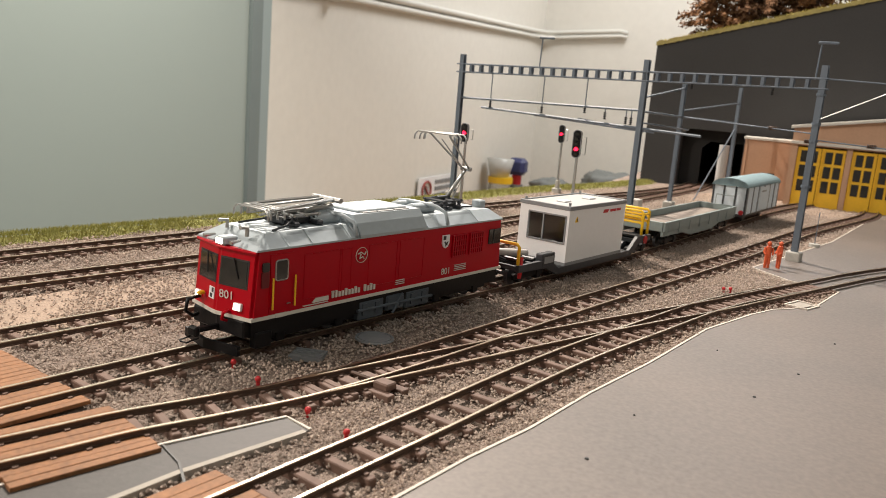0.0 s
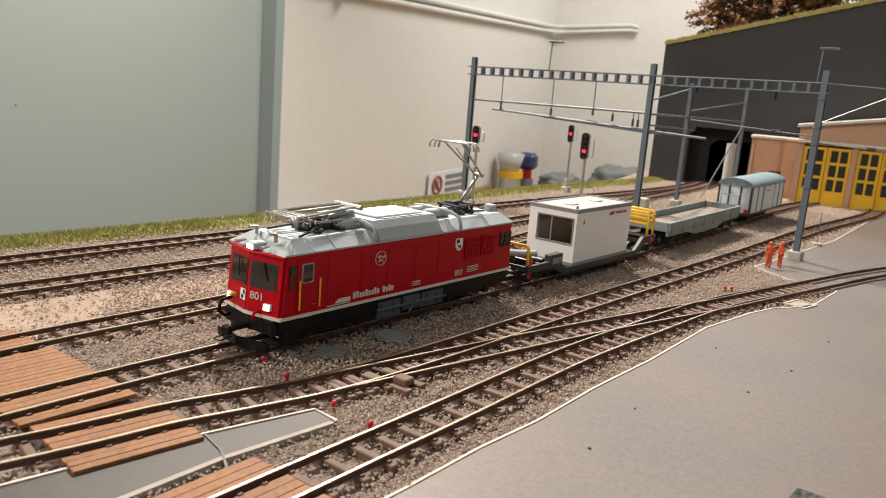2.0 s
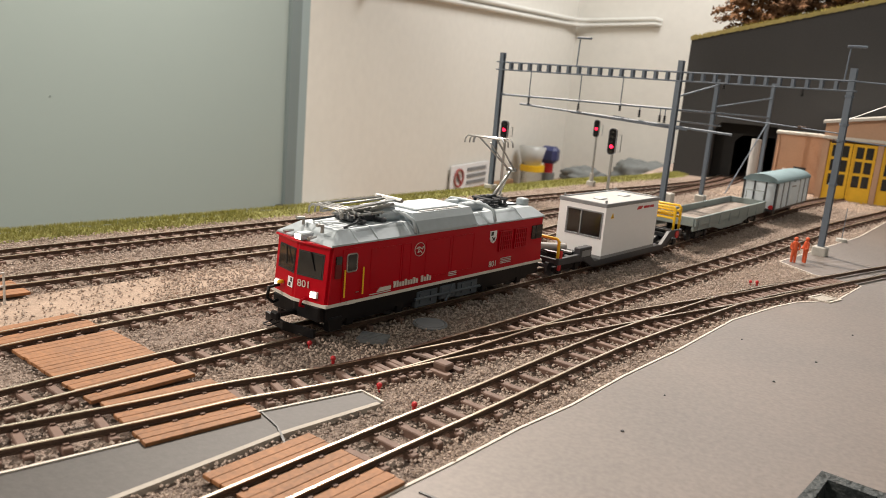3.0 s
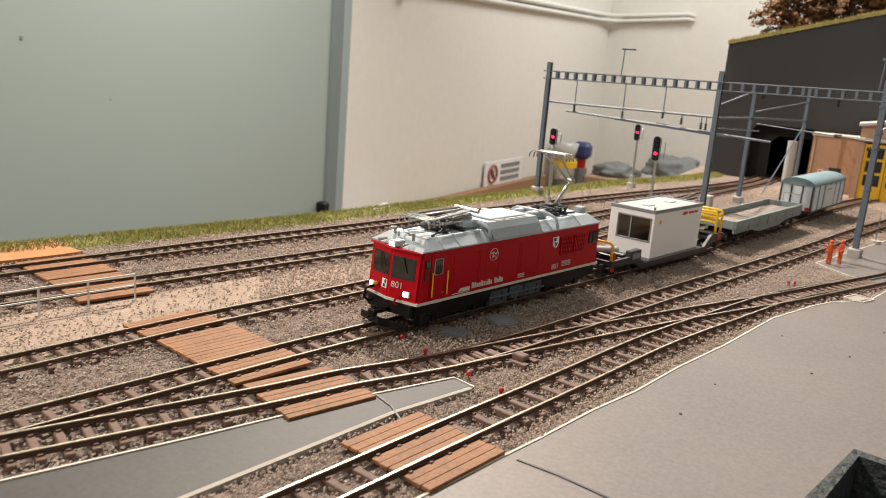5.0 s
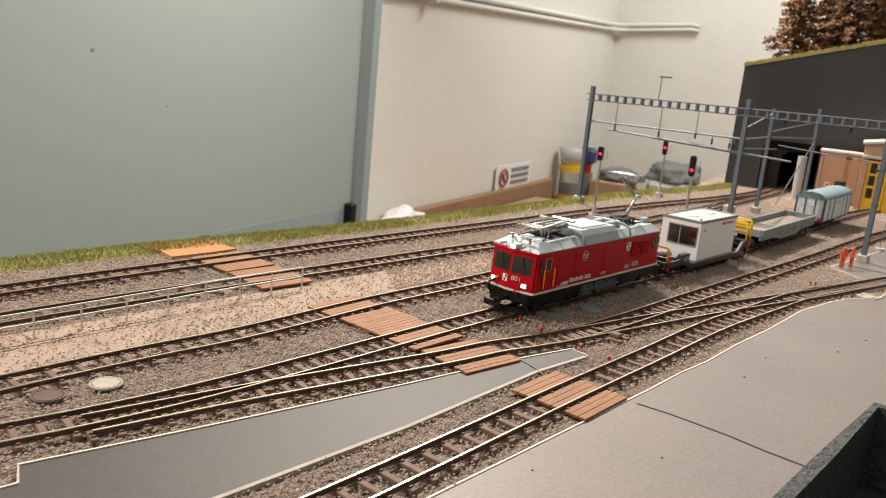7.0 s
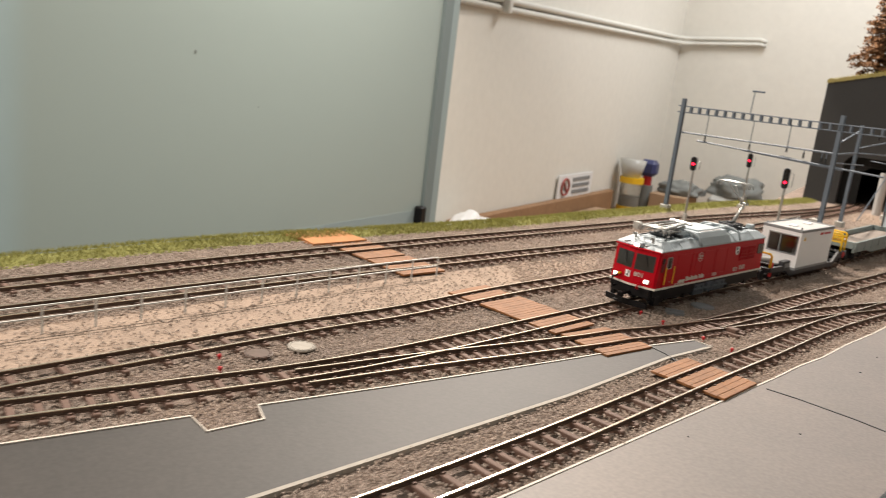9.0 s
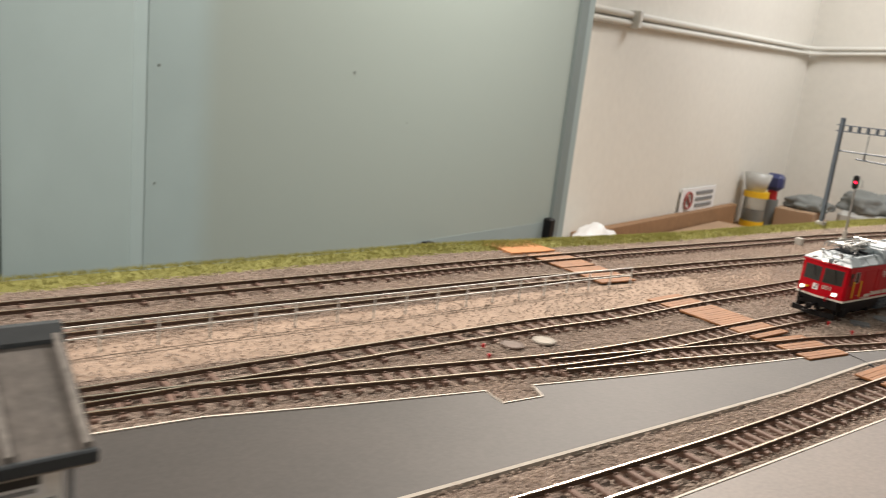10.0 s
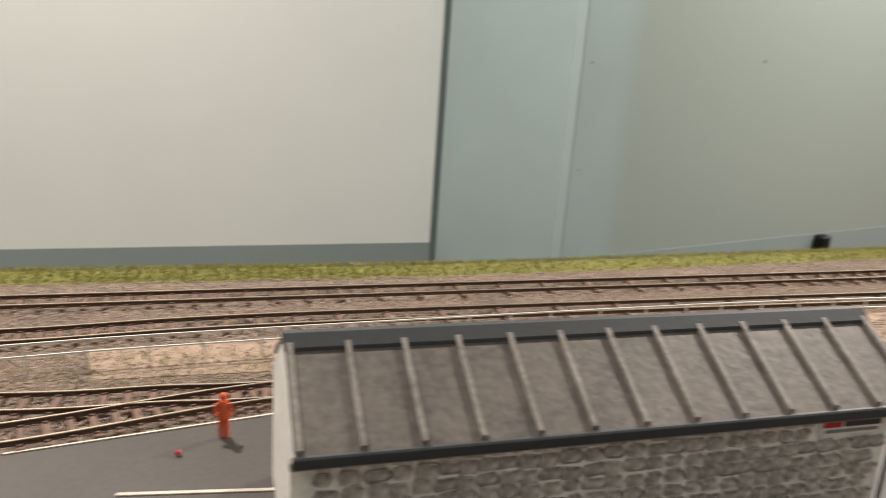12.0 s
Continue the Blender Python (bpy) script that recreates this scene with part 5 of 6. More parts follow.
for x0, x1 in ((0.1030, 0.1475), (0.1525, 0.1970), (0.2020, 0.2465)):
    for k in range(2):
        a, b = x0 + (x1 - x0) * k / 2 + 0.0003, x0 + (x1 - x0) * (k + 1) / 2 - 0.0003
        lf = part("door_leaf", box(a, b, 0.0015, 0.0030, -0.0005, 0.0585), DEPOTYELLOW, shed, "yellow door leaf")
        for c in range(2):
            for r in range(3):
                px0 = a + 0.0035 + c * (b - a - 0.004) / 2
                pz0 = 0.0150 + r * 0.0145
                part("pane", box(px0, px0 + 0.0065, 0.0010, 0.0020, pz0, pz0 + 0.0115), GLASS, lf, "small dark pane")
        part("hinge", box(a + 0.0008, a + 0.0018, 0.0005, 0.0016, 0.004, 0.0560), DEPOTYELLOW, lf)
# added black sheet standing in for the unlit shed interior
part("inside_shade_sheet", box(0.104, 0.246, 0.02, 0.024, 0, 0.058), DARK, shed)
annex = thing("shed_annex", pose(0, 1.060, 0), "low tan annex of the engine shed with flat roof", "building")
part("wall", box(0.051, 0.0969, 0.0, 0.030, -0.001, 0.0600), BROWNWALL, annex)
part("roof", box(0.0495, 0.0969, -0.0035, 0.031, 0.0602, 0.0630, bevel=0.0004), ROOFTRIM, annex, "pale roof slab edge")
part("wall_niche", box(0.072, 0.0845, -0.0006, 0.001, 0.0085, 0.0265), CHASSIS, annex, "dark hydrant niche")
part("extinguisher", tube([(0.0765, -0.0018, 0.0095), (0.0765, -0.0018, 0.0200), (0.0765, -0.0018, 0.0215)], 0.0020, 10), SIGNRED, annex, "red fire extinguisher", smooth=True)
part("notice", box(0.0610, 0.0665, -0.0008, 0.001, 0.0190, 0.0235), WHITE, annex, "small red and white notice")
part("notice_mark", box(0.0620, 0.0655, -0.0012, -0.0005, 0.0200, 0.0225), SIGNRED, annex)
part("downpipe", tube([(0.0515, -0.0018, 0.060), (0.0535, -0.0018, 0.0545), (0.0535, -0.0018, 0.002)], 0.0007, 6), BROWNWALL, annex)


def rock_top(x):
    return 0.157 + (x + 0.061) * 0.258


hill = thing("rock_face", pose(0, 1.10, 0), "dark grey cliff board with a tunnel mouth and sloping top", "cliff", kind="structure")
for x0, x1, z0 in ((-0.061, -0.021, -0.003), (-0.021, 0.048, 0.0650), (0.048, 0.75, -0.003)):
    part("rock_slab", prism([(x0, z0), (x1, z0), (x1, rock_top(x1)), (x0, rock_top(x0))], 0.0, 0.40, "y"), ROCK, hill)
# black sheet across the bore, painted as the tunnel's depth of shade
part("tunnel_shade_sheet", box(-0.021, 0.048, 0.30, 0.31, -0.003, 0.0650), DARK, hill)
inner = bmesh.new()
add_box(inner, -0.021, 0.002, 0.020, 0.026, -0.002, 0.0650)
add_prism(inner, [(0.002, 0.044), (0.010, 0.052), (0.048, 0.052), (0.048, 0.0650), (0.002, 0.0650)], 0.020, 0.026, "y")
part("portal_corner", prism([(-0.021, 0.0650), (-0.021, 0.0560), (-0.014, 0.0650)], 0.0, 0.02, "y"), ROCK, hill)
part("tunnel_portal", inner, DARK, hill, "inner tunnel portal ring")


def turf(bm, pts, width, h, seed):
    rnd = random.Random(seed)
    line = smooth_line(pts, 0.0035)
    prof = (-0.5, -0.25, 0, 0.25, 0.5)
    rows = []
    for p, d in line:
        row = []
        for k, o in enumerate(prof):
            q = p + Vector((-d.y, d.x, 0)) * width * o
            z = h * (1 - (2 * o) ** 2) * (0.7 + 0.6 * noise.noise(q * 40)) + 0.3 * h * noise.noise(q * 150)
            row.append(bm.verts.new((q.x, q.y, max(z, 0) - 0.001)))
        rows.append(row)
    for a, b in zip(rows, rows[1:]):
        for k in range(4):
            bm.faces.new((a[k], a[k + 1], b[k + 1], b[k]))
    return line


grass_line = [(x + 0.010, y) for x, y in EDGE[:-2]] + [(-0.073, 0.99), (-0.050, 1.085)]
bank = bmesh.new()
turf_pts = turf(bank, grass_line, 0.022, 0.0030, 3)
slab("grass_bank", bank, GRASS, "low bank of yellow-green static grass along the edge", "grass")
rb = bmesh.new()
top = [(-0.062 + i * 0.0024, rock_top(-0.062 + i * 0.0024) + 0.0022 + 0.0022 * noise.noise((i * 0.31, 1, 0)) + 0.001 * noise.noise((i * 0.9, 4, 0))) for i in range(240)]
add_prism(rb, top + [(x, rock_top(x) - 0.0022 + 0.0012 * noise.noise((x * 300, 0, 0))) for x, z in top[::-1]], 1.0975, 1.13, "y")
slab("grass_bank", rb, mat("dry_yellow_turf", (0.34, 0.28, 0.10), 0.95, var=0.3, scale=90, fine=700, bump=0.9, dist=0.001), "dry yellow turf along the cliff top", "grass")


def fibres(name, spots, label, material, h=0.0023):
    """Many fine upright fibres as one object."""
    rnd = np.random.RandomState(5)
    n = len(spots)
    base = np.array(spots)
    ang = rnd.uniform(0, 6.283, n)
    w = 0.00028
    dx, dy = np.cos(ang) * w, np.sin(ang) * w
    lean = rnd.normal(0, 0.45, (n, 2)) * h
    hh = h * rnd.uniform(0.5, 1.2, n)
    v = np.empty((n, 3, 3))
    v[:, 0] = base + np.stack([dx, dy, 0 * dx], 1)
    v[:, 1] = base - np.stack([dx, dy, 0 * dx], 1)
    v[:, 2] = base + np.stack([lean[:, 0], lean[:, 1], hh], 1)
    me = bpy.data.meshes.new(name)
    me.from_pydata(v.reshape(-1, 3).tolist(), [], np.arange(3 * n).reshape(-1, 3).tolist())
    me.materials.append(material)
    return tagged(new(name, me), label, "grass", kind="stuff")


rg = random.Random(11)
spots = []
for p, d in turf_pts:
    for _ in range(150):
        o = rg.uniform(-0.5, 0.5)
        q = p + Vector((-d.y, d.x, 0)) * 0.022 * o + d * rg.uniform(-0.004, 0.004)
        spots.append((q.x, q.y, 0.0020 * (1 - (2 * o) ** 2)))
fibres("grass_tufts", spots, "fine yellow-green grass fibres on the bank", BLADE)
spots = [(x, 1.10 + rg.uniform(0, 0.02), rock_top(x) + 0.001) for x in (rg.uniform(-0.06, 0.4) for _ in range(5000))]
fibres("grass_tufts", spots, "dry yellow grass fibres on the cliff top", mat("dry_fibre", (0.45, 0.38, 0.11), 0.9, rnd=0.3, bump=0), 0.004)
spots = [(rg.uniform(-0.245, -0.215) + 0.27 * (yy + 0.25), yy, -0.0005) for yy in (rg.uniform(-0.33, -0.20) for _ in range(900))]
fibres("grass_tufts", [(x - 0.030, y, z) for x, y, z in spots], "thin dry weeds beside the track", BLADE, 0.002)


def conifer(x, y, z, h, r, turn, first=None):
    if first:
        return copy_thing(first, pose(x, y, z, 0, 0, turn) @ Matrix.Scale(h / 0.125, 4))
    t = thing("conifer", pose(x, y, z, 0, 0, turn), "brown withered model conifer on the cliff top", "tree", "conifers on the cliff")
    part("trunk", tube([(0, 0, -0.004), (0.0005, 0, h * 0.5), (0, 0.0004, h * 0.97)], 0.0030, 7, 0.0006), BARK, t)
    rnd = random.Random(21)
    limbs = bmesh.new()
    vs, fs = [], []
    for k in range(95):
        f = (k + 0.5) / 95
        zz = h * (0.08 + 0.90 * f)
        reach = r * (1 - f) ** 0.8 * rnd.uniform(0.65, 1.15) + 0.003
        a = k * 2.4 + rnd.uniform(-0.4, 0.4)
        tip = Vector((math.cos(a) * reach, math.sin(a) * reach, zz - reach * rnd.uniform(0.05, 0.35)))
        root = Vector((0, 0, zz))
        add_tube(limbs, [root, root.lerp(tip, 0.6) + Vector((0, 0, 0.001)), tip], 0.0005, 4, 0.0002)
        for _ in range(int(30 + 70 * (1 - f))):
            c = root.lerp(tip, rnd.uniform(0.2, 1.05)) + Vector((rnd.gauss(0, 0.0022), rnd.gauss(0, 0.0022), rnd.gauss(0, 0.0016)))
            s = rnd.uniform(0.0012, 0.0032)
            u = Vector((rnd.gauss(0, 1), rnd.gauss(0, 1), rnd.gauss(0, 0.5))).normalized()
            v = u.orthogonal().normalized()
            i = len(vs)
            vs += [c + u * s, c - u * s * 0.6 + v * s * 0.7, c - u * s * 0.6 - v * s * 0.7]
            fs.append((i, i + 1, i + 2))
    part("branchwork", limbs, BARK, t)
    me = bpy.data.meshes.new("crown")
    me.from_pydata([tuple(v) for v in vs], [], fs)
    me.materials.append(TREE)
    crown = new("crown", me)
    crown.parent = t
    return t


c0 = conifer(-0.010, 1.135, rock_top(-0.010) - 0.001, 0.125, 0.036, 0)
for x, y, h, a in ((0.047, 1.135, 0.135, 70), (0.098, 1.140, 0.120, 150), (0.150, 1.130, 0.130, 220), (0.024, 1.19, 0.120, 300), (0.075, 1.20, 0.135, 20), (0.20, 1.15, 0.12, 100), (0.25, 1.14, 0.13, 160)):
    conifer(x, y, rock_top(x) - 0.001, h, 0, a, c0)

# ---- stone hut ----
hut = thing("stone_hut", pose(-0.0885, -0.084, 0, 0, 0, -102.5), "small field-stone hut under a grey ribbed metal roof", "hut")
HL = 0.1706
wall_bm = bmesh.new()
add_prism(wall_bm, [(-0.0050, -0.001), (-0.0050, 0.0385), (-0.0287, 0.0530), (-0.0524, 0.0385), (-0.0524, -0.001)], 0.0050, HL - 0.003, "x")
hut_wall = part("wall", wall_bm, MORTAR, hut, "pale mortar bed of the stone wall")
roof_part = part("roof", prism([(0.0, 0.0392), (-0.0287, 0.0552), (-0.0574, 0.0392), (-0.0574, 0.0376), (-0.0287, 0.0536), (0.0, 0.0376)], 0.0, HL, "x"), HUTROOF, hut, "weathered lead-grey sheet roof")
for k in range(13):
    x = 0.0006 + (HL - 0.0024) * k / 12
    for s in (1, -1):
        yy = (lambda y: y) if s > 0 else (lambda y: -0.0574 - y)
        part("roof_rib", prism([(yy(-0.0003), 0.0392), (yy(-0.0003), 0.0404), (yy(-0.0285), 0.0562), (yy(-0.0285), 0.0552)], x, x + 0.0015, "x"), HUTSEAM, roof_part, "chalky standing seam")
part("ridge_cap", prism([(-0.0287 + 0.0045, 0.0528), (-0.0287 + 0.0042, 0.0537), (-0.0287 + 0.0010, 0.0562), (-0.0287 - 0.0010, 0.0562), (-0.0287 - 0.0042, 0.0537), (-0.0287 - 0.0045, 0.0528)], -0.0003, HL + 0.0003, "x"), HUTTRIM, roof_part, "dark ridge flashing")
part("gutter", box(-0.0005, HL + 0.0005, -0.0004, 0.0012, 0.0362, 0.0392, bevel=0.0004), HUTTRIM, roof_part, "dark slate gutter")
part("fascia", box(-0.001, HL + 0.001, -0.0030, -0.0005, 0.0350, 0.0374, bevel=0.0003), KERB, hut, "pale eaves board")
part("gable_wall", prism([(-0.0030, -0.001), (-0.0030, 0.0362), (-0.0287, 0.0530), (-0.0544, 0.0362), (-0.0544, -0.001)], HL - 0.003, HL + 0.0006, "x"), MORTAR, hut, "pale gable wall edge")
part("downpipe", tube([(0.0035, -0.0040, 0.0370), (0.0035, -0.0040, 0.0)], 0.0008, 6), GREYTRIM, hut)
sg = part("name_board", box(0.0085, 0.0290, -0.0050, -0.0040, 0.0290, 0.0342), WHITE, hut, "small notice with red and black bars")
part("red_field", box(0.0225, 0.0285, -0.0041, -0.0037, 0.0315, 0.0337), SIGNRED, sg)
part("black_field", box(0.0092, 0.0215, -0.0041, -0.0037, 0.0315, 0.0337), SIGNBLACK, sg)
part("text_bar", box(0.0100, 0.0275, -0.0041, -0.0037, 0.0298, 0.0306), GREYTRIM, sg)

# ---- figures, fence and small trackside things ----
def worker(x, y, turn, label):
    """A plain model figure as one mesh."""
    bm = bmesh.new()
    for s in (-1, 1):
        add_tube(bm, [(s * 0.0012, 0, 0), (s * 0.0012, 0, 0.005), (s * 0.0010, 0, 0.0100)], 0.0010, 7, 0.0013)
        add_tube(bm, [(s * 0.0026, 0, 0.0158), (s * 0.0034, -0.0004, 0.0125), (s * 0.0026, -0.0022, 0.0108)], 0.0008, 6)
    add_tube(bm, [(0, 0, 0.0092), (0, 0, 0.0125), (0, 0, 0.0160), (0, 0, 0.0170)], 0.0021, 9, 0.0020)
    hd = bmesh.ops.create_icosphere(bm, subdivisions=2, radius=0.0016)["verts"]
    bmesh.ops.translate(bm, verts=hd, vec=(0, 0, 0.0187))
    ht = bmesh.ops.create_icosphere(bm, subdivisions=2, radius=0.0018)["verts"]
    for v in ht:
        v.co.z = max(v.co.z, 0) * 0.9
    bmesh.ops.translate(bm, verts=ht, vec=(0, 0, 0.0192))
    return solid("worker_figurine", bm, ORANGE, label, "figurine", "worker figurines", m=pose(x, y, 0.0005, 0, 0, turn) @ Matrix.Scale(0.74, 4))


worker(0.0950, 0.6270, 20, "small orange model figure standing beside the mast")
worker(0.1010, 0.6320, -60, "small orange model figure standing beside its mate")
worker(-0.2050, -0.2470, 70, "small orange model figure standing on the platform")

fence = thing("pipe_fence", pose(0, 0, 0), "thin grey pipe fence with two rails between the tracks", "fence")
fence_pts = smooth_line([(-0.277, -0.32), (-0.266, -0.24), (-0.225, -0.02), (-0.190, 0.128), (-0.171, 0.211), (-0.163, 0.249), (-0.150, 0.300)], 0.0185)
for p, d in fence_pts:
    part("post", tube([(p.x, p.y, -0.001), (p.x, p.y, 0.0112)], 0.00045, 5), FENCEGREY, fence)
for z in (0.0110, 0.0062):
    part("rail", tube([(p.x, p.y, z) for p, d in fence_pts], 0.00042, 5), FENCEGREY, fence)


def knob(x, y):
    t = thing("point_marker", pose(x, y, -0.0004), "tiny red-capped marker in the ballast", "marker", "red markers")
    part("stem", tube([(0, 0, 0), (0, 0, 0.002)], 0.0006, 5), SIGNRED, t)
    b = bmesh.new()
    bmesh.ops.create_icosphere(b, subdivisions=2, radius=0.0009)
    bmesh.ops.translate(b, verts=b.verts, vec=(0, 0, 0.0020))
    part("cap", b, SIGNRED, t, "red round cap", smooth=True)


for x, y in ((-0.041, 0.327), (-0.027, 0.320), (-0.004, 0.310), (0.011, 0.304), (0.0785, 0.5455), (0.0815, 0.5475), (-0.137, 0.121), (-0.128, 0.113), (-0.199, -0.262)):
    knob(x, y)
for x, y, r, m, label in ((-0.020, 0.3745, 0.0062, GREYTRIM, "grey round manhole cover in the ballast"), (-0.125, 0.153, 0.0052, KERB, "pale round manhole cover in the ballast"), (-0.1306, 0.1347, 0.0052, RAIL, "brown round manhole cover in the ballast")):
    mh = thing("manhole_cover", pose(x, y, 0.0008), label, "cover", "manhole covers")
    part("lid", disc(0, 0, -0.001, 0.0004, r * 0.88), m, mh)
    rr = bmesh.new()
    add_tube(rr, [(r * math.cos(k * 0.2618), r * math.sin(k * 0.2618), 0.0000) for k in range(25)], 0.0005, 5)
    part("rim", rr, m, mh)
gr = thing("drain_grate", pose(-0.0285, 0.3473, 0.0008, 0, 0, 15), "small grey slotted grate in the ballast", "grate")
for k in range(6):
    part("bar", box(-0.0050, 0.0050, -0.0042 + 0.0015 * k, -0.0033 + 0.0015 * k, -0.001, 0.0005), GREYTRIM, gr)
pm = thing("point_motor", pose(0.0015, 0.336, 0, 0, 0, -12), "brown point motor on two long sleepers", "machine")
for k in (-1, 1):
    part("sleeper", box(-0.0100, 0.0085, k * 0.0032 - 0.0015, k * 0.0032 + 0.0015, -0.001, 0.00145, bevel=0.0002), SLEEPER, pm)
part("case", box(0.0005, 0.0060, -0.0022, 0.0022, 0.0012, 0.0034, bevel=0.0004), SLEEPER, pm)
part("rod", tube([(-0.010, 0.001, 0.0020), (0.001, 0.001, 0.0022)], 0.0006, 6), RAIL, pm)
for x, y, w, h in ((-0.1284, 0.5885, 0.0032, 0.0062), (-0.0100, 0.786, 0.0050, 0.0125), (-0.030, 0.672, 0.0045, 0.0060)):
    solid("relay_cabinet", box(-w, w, -w * 0.8, w * 0.8, -0.001, h, bevel=0.0005), CONCRETE, "small pale grey relay cabinet beside the track", "cabinet", "relay cabinets", m=pose(x, y, 0, 0, 0, -14))
yl = thing("yard_pole", pose(0.122, 0.738, 0.0004), "thin dark pole on a pale round foot", "pole")
part("foot", disc(0, 0, 0, 0.0022, 0.0036, 12), CONCRETE, yl)
part("pole", tube([(0, 0, 0.002), (0, 0, 0.024)], 0.0003, 5), MAST, yl)
hatch = thing("yard_hatch", pose(0.1135, 0.5405, 0.0004, 0, 0, 65), "flat yard hatch framed by a white line", "hatch", kind="structure")
part("frame", strip(bmesh.new(), [(-0.006, -0.005), (0.007, -0.005), (0.007, 0.005), (-0.006, 0.005)], 0.0010, 0, 0.0006, True), LINE, hatch)
part("lid", box(-0.005, 0.005, -0.003, 0.0035, 0, 0.0005), KERB, hatch)

specks = bmesh.new()
for x, y, r in ((0.065, 0.3255, 0.0007), (0.0996, 0.397, 0.0006), (0.112, 0.430, 0.0006), (0.085, 0.44, 0.0004), (0.052, 0.225, 0.0005), (0.070, 0.36, 0.0004), (0.125, 0.48, 0.0005), (0.02, 0.19, 0.0004)):
    add_tube(specks, [(x, y, 0.0003), (x, y, 0.0008)], r, 6, r * 0.6)
tagged(part("yard_grit", specks, SIGNBLACK), "scattered dark grit specks on the yard", "grit", kind="stuff")

# ---- hut stones ----
stone_meshes = []
for k in range(5):
    bm = box(-0.0030 - 0.0003 * k, 0.0030 + 0.0002 * k, -0.0007, 0.0006, -0.0015 - 0.0001 * (k % 3), 0.0015, bevel=0.0009)
    rs = random.Random(k)
    for v in bm.verts:
        v.co += Vector((rs.uniform(-0.0004, 0.0004), rs.uniform(-0.0002, 0.0002), rs.uniform(-0.0003, 0.0003)))
    stone_meshes.append(finish(bm, "stone", HUTSTONE, True))
rs = random.Random(4)
for row in range(8):
    x = 0.0085 + (0.0035 if row % 2 else 0)
    z = 0.0350 - 0.0042 * row
    while x < HL - 0.006:
        w = rs.uniform(0.0046, 0.0064)
        if not (0.007 < x < 0.030 and z > 0.028):
            ob = new("stone", rs.choice(stone_meshes))
            ob.parent = hut_wall
            ob.matrix_local = pose(x, -0.0048, z - 0.0012 + rs.uniform(-0.0003, 0.0003), 0, rs.uniform(-5, 5), 0) @ Matrix.Diagonal((w / 0.0076, 1.5, rs.uniform(1.0, 1.25), 1))
        x += w

# ---- loose ballast chippings ----
rng = np.random.RandomState(2)


def inside(px, py, poly):
    c = np.zeros(len(px), bool)
    n = len(poly)
    for i in range(n):
        x0, y0 = poly[i]
        x1, y1 = poly[(i + 1) % n]
        hit_ = ((y0 > py) != (y1 > py)) & (px < (x1 - x0) * (py - y0) / (y1 - y0 + 1e-12) + x0)
        c ^= hit_
    return c


def track_offsets(px, py, key):
    pts = np.array([(p.x, p.y) for p, d in SAMPLES[key]])[::3]
    best = np.full(len(px), 1e9)
    for i in range(0, len(pts), 40):
        q = pts[i:i + 40]
        best = np.minimum(best, np.sqrt(((px[:, None] - q[None, :, 0]) ** 2 + (py[:, None] - q[None, :, 1]) ** 2)).min(1))
    return best


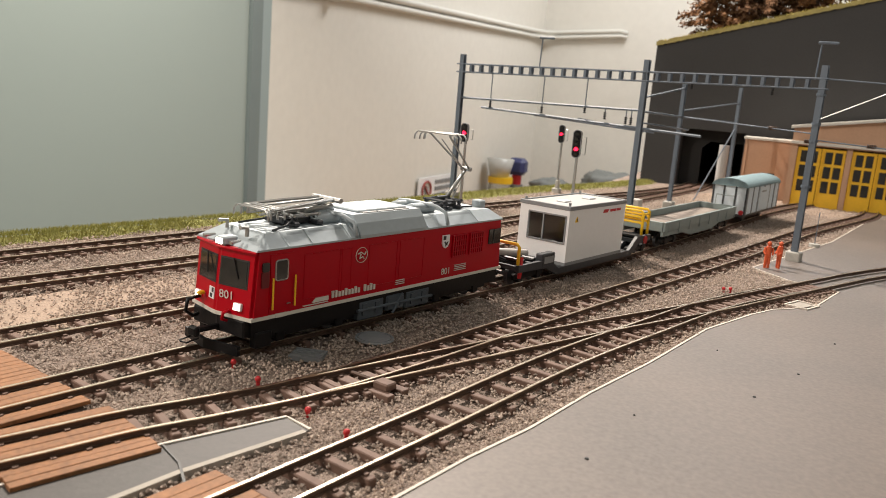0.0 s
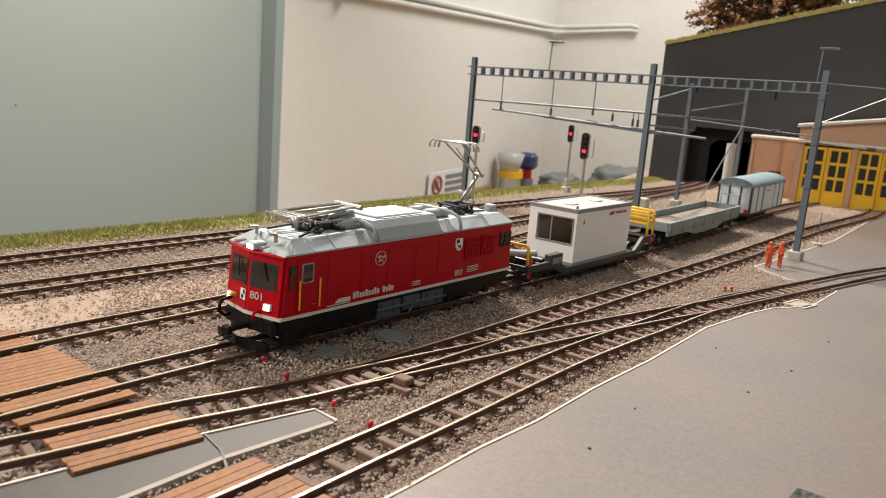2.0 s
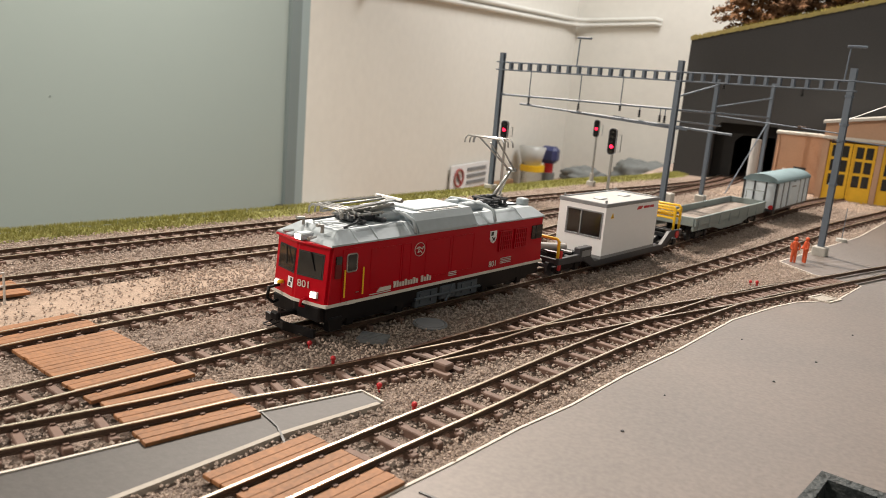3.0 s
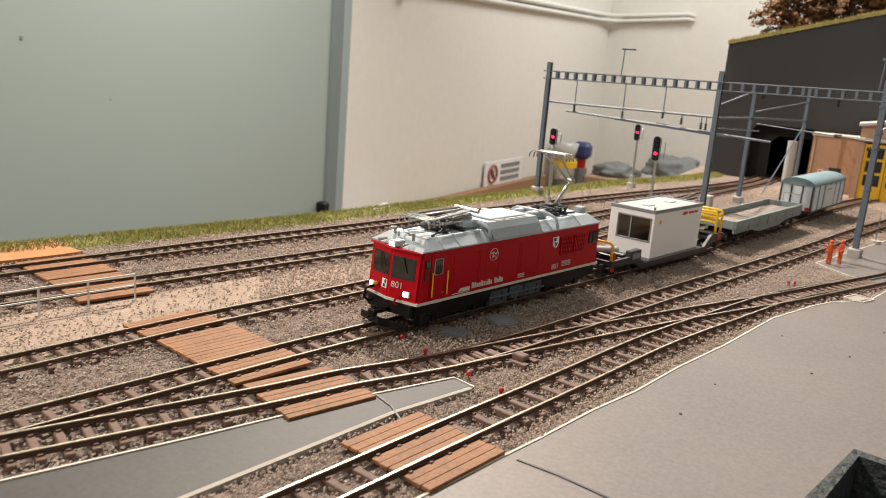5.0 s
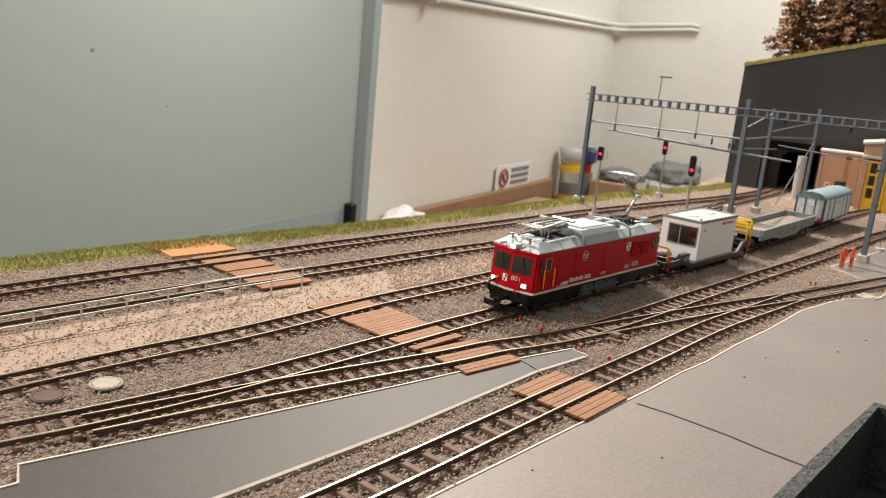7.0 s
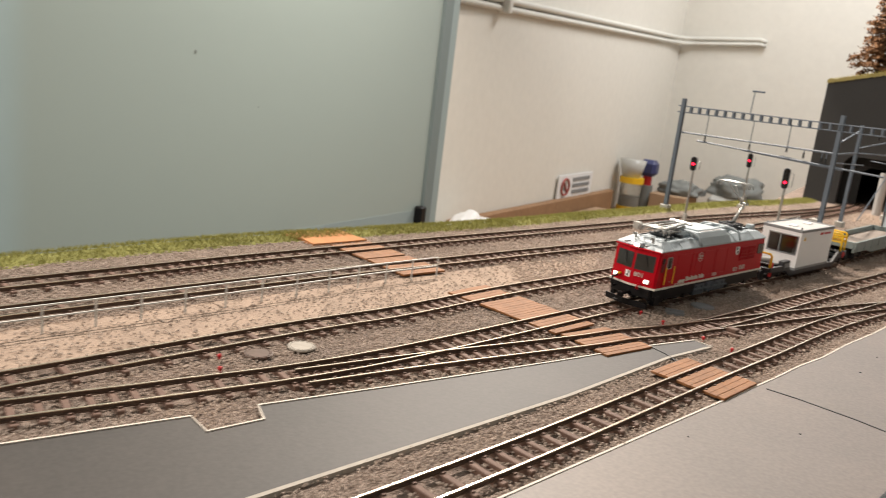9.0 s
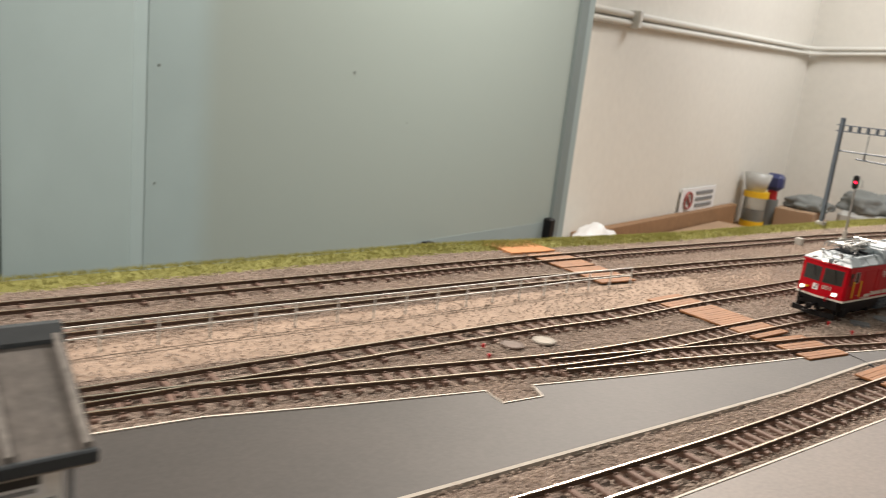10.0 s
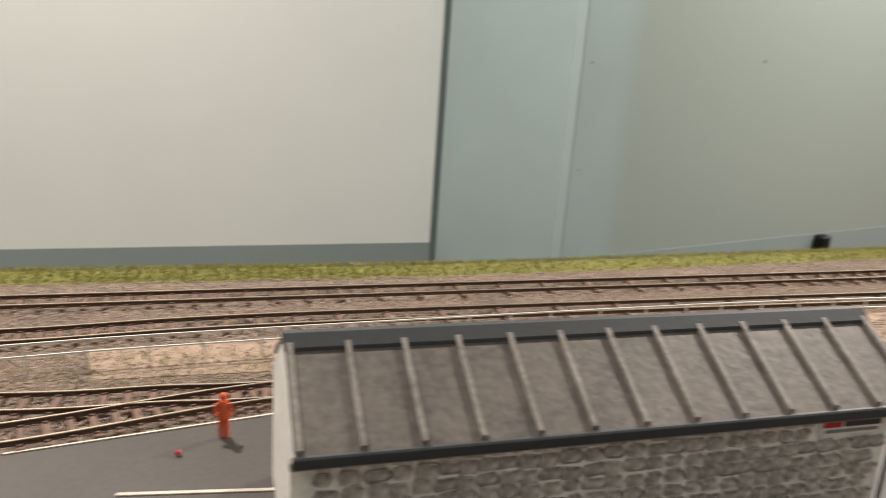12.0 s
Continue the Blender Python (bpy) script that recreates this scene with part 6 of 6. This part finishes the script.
N = 660000
yy = rng.uniform(-0.40, 1.03, N)
keep = rng.uniform(0, 1, N) < np.clip(1.15 - 0.75 * np.maximum(yy - 0.35, 0) / 0.7, 0.3, 1)
yy = yy[keep]
lo = np.interp(yy, [p[1] for p in EDGE], [p[0] + 0.020 for p in EDGE])
xx = lo + rng.uniform(0, 1, len(yy)) * (0.20 + 0.28 * yy - lo)
yard_poly = YARD + [(0.6, -0.6), (0.6, 1.02)]
ok = ~inside(xx, yy, yard_poly) & ~inside(xx, yy, PAD)
xx, yy = xx[ok], yy[ok]
near = np.full(len(xx), 1e9)
for key in SAMPLES:
    dd = track_offsets(xx, yy, key)
    near = np.minimum(near, dd)
    bad = np.abs(dd - 0.006) < 0.0012
    xx, yy, near = xx[~bad], yy[~bad], near[~bad]
# thin out on the sandy strips and clear the plank crossing
dens = np.where(near < 0.020, 1.0, 0.6)
sandy = inside(xx, yy, [(-0.190, 0.02), (-0.128, 0.21), (-0.105, 0.32), (-0.140, 0.36), (-0.185, 0.19), (-0.29, -0.28), (-0.262, -0.28)]) 
dens = np.where(sandy & (near > 0.010), 0.22, dens)
ok = (rng.uniform(0, 1, len(xx)) < dens) & ~((np.abs(yy - 0.256 + 0.2375 * xx) < 0.0165) & (near < 0.0165))
xx, yy = xx[ok], yy[ok]
n = len(xx)
size = rng.uniform(0.00030, 0.00060, n) * np.where(rng.uniform(0, 1, n) < 0.06, 1.4, 1.0)
octa = np.array([(1, 0, 0), (-1, 0, 0), (0, 1, 0), (0, -1, 0), (0, 0, 1), (0, 0, -1)], float)
faces = np.array([(0, 2, 4), (2, 1, 4), (1, 3, 4), (3, 0, 4), (2, 0, 5), (1, 2, 5), (3, 1, 5), (0, 3, 5)])
ang = rng.uniform(0, 6.283, n)
v = octa[None] * rng.uniform(0.78, 1.2, (n, 6, 1)) * size[:, None, None]
v[:, :, 2] *= 0.9
skew = rng.normal(0, 0.30, (n, 2))
v[:, :, 0] += skew[:, :1] * v[:, :, 2]
v[:, :, 1] += skew[:, 1:] * v[:, :, 2]
vx = v[:, :, 0] * np.cos(ang)[:, None] - v[:, :, 1] * np.sin(ang)[:, None]
vy = v[:, :, 0] * np.sin(ang)[:, None] + v[:, :, 1] * np.cos(ang)[:, None]
zz = -0.0005 + size * rng.uniform(0.3, 1.0, n) + rng.uniform(0, 0.0007, n)
v = np.stack([vx + xx[:, None], vy + yy[:, None], v[:, :, 2] + zz[:, None]], 2).reshape(-1, 3)
f = (faces[None] + 6 * np.arange(n)[:, None, None]).reshape(-1, 3)
me = bpy.data.meshes.new("ballast_chippings")
me.from_pydata(v.tolist(), [], f.tolist())
me.materials.append(STONE)
tagged(new("ballast_chippings", me), "loose beige and grey ballast chippings between the tracks", "gravel", kind="stuff")
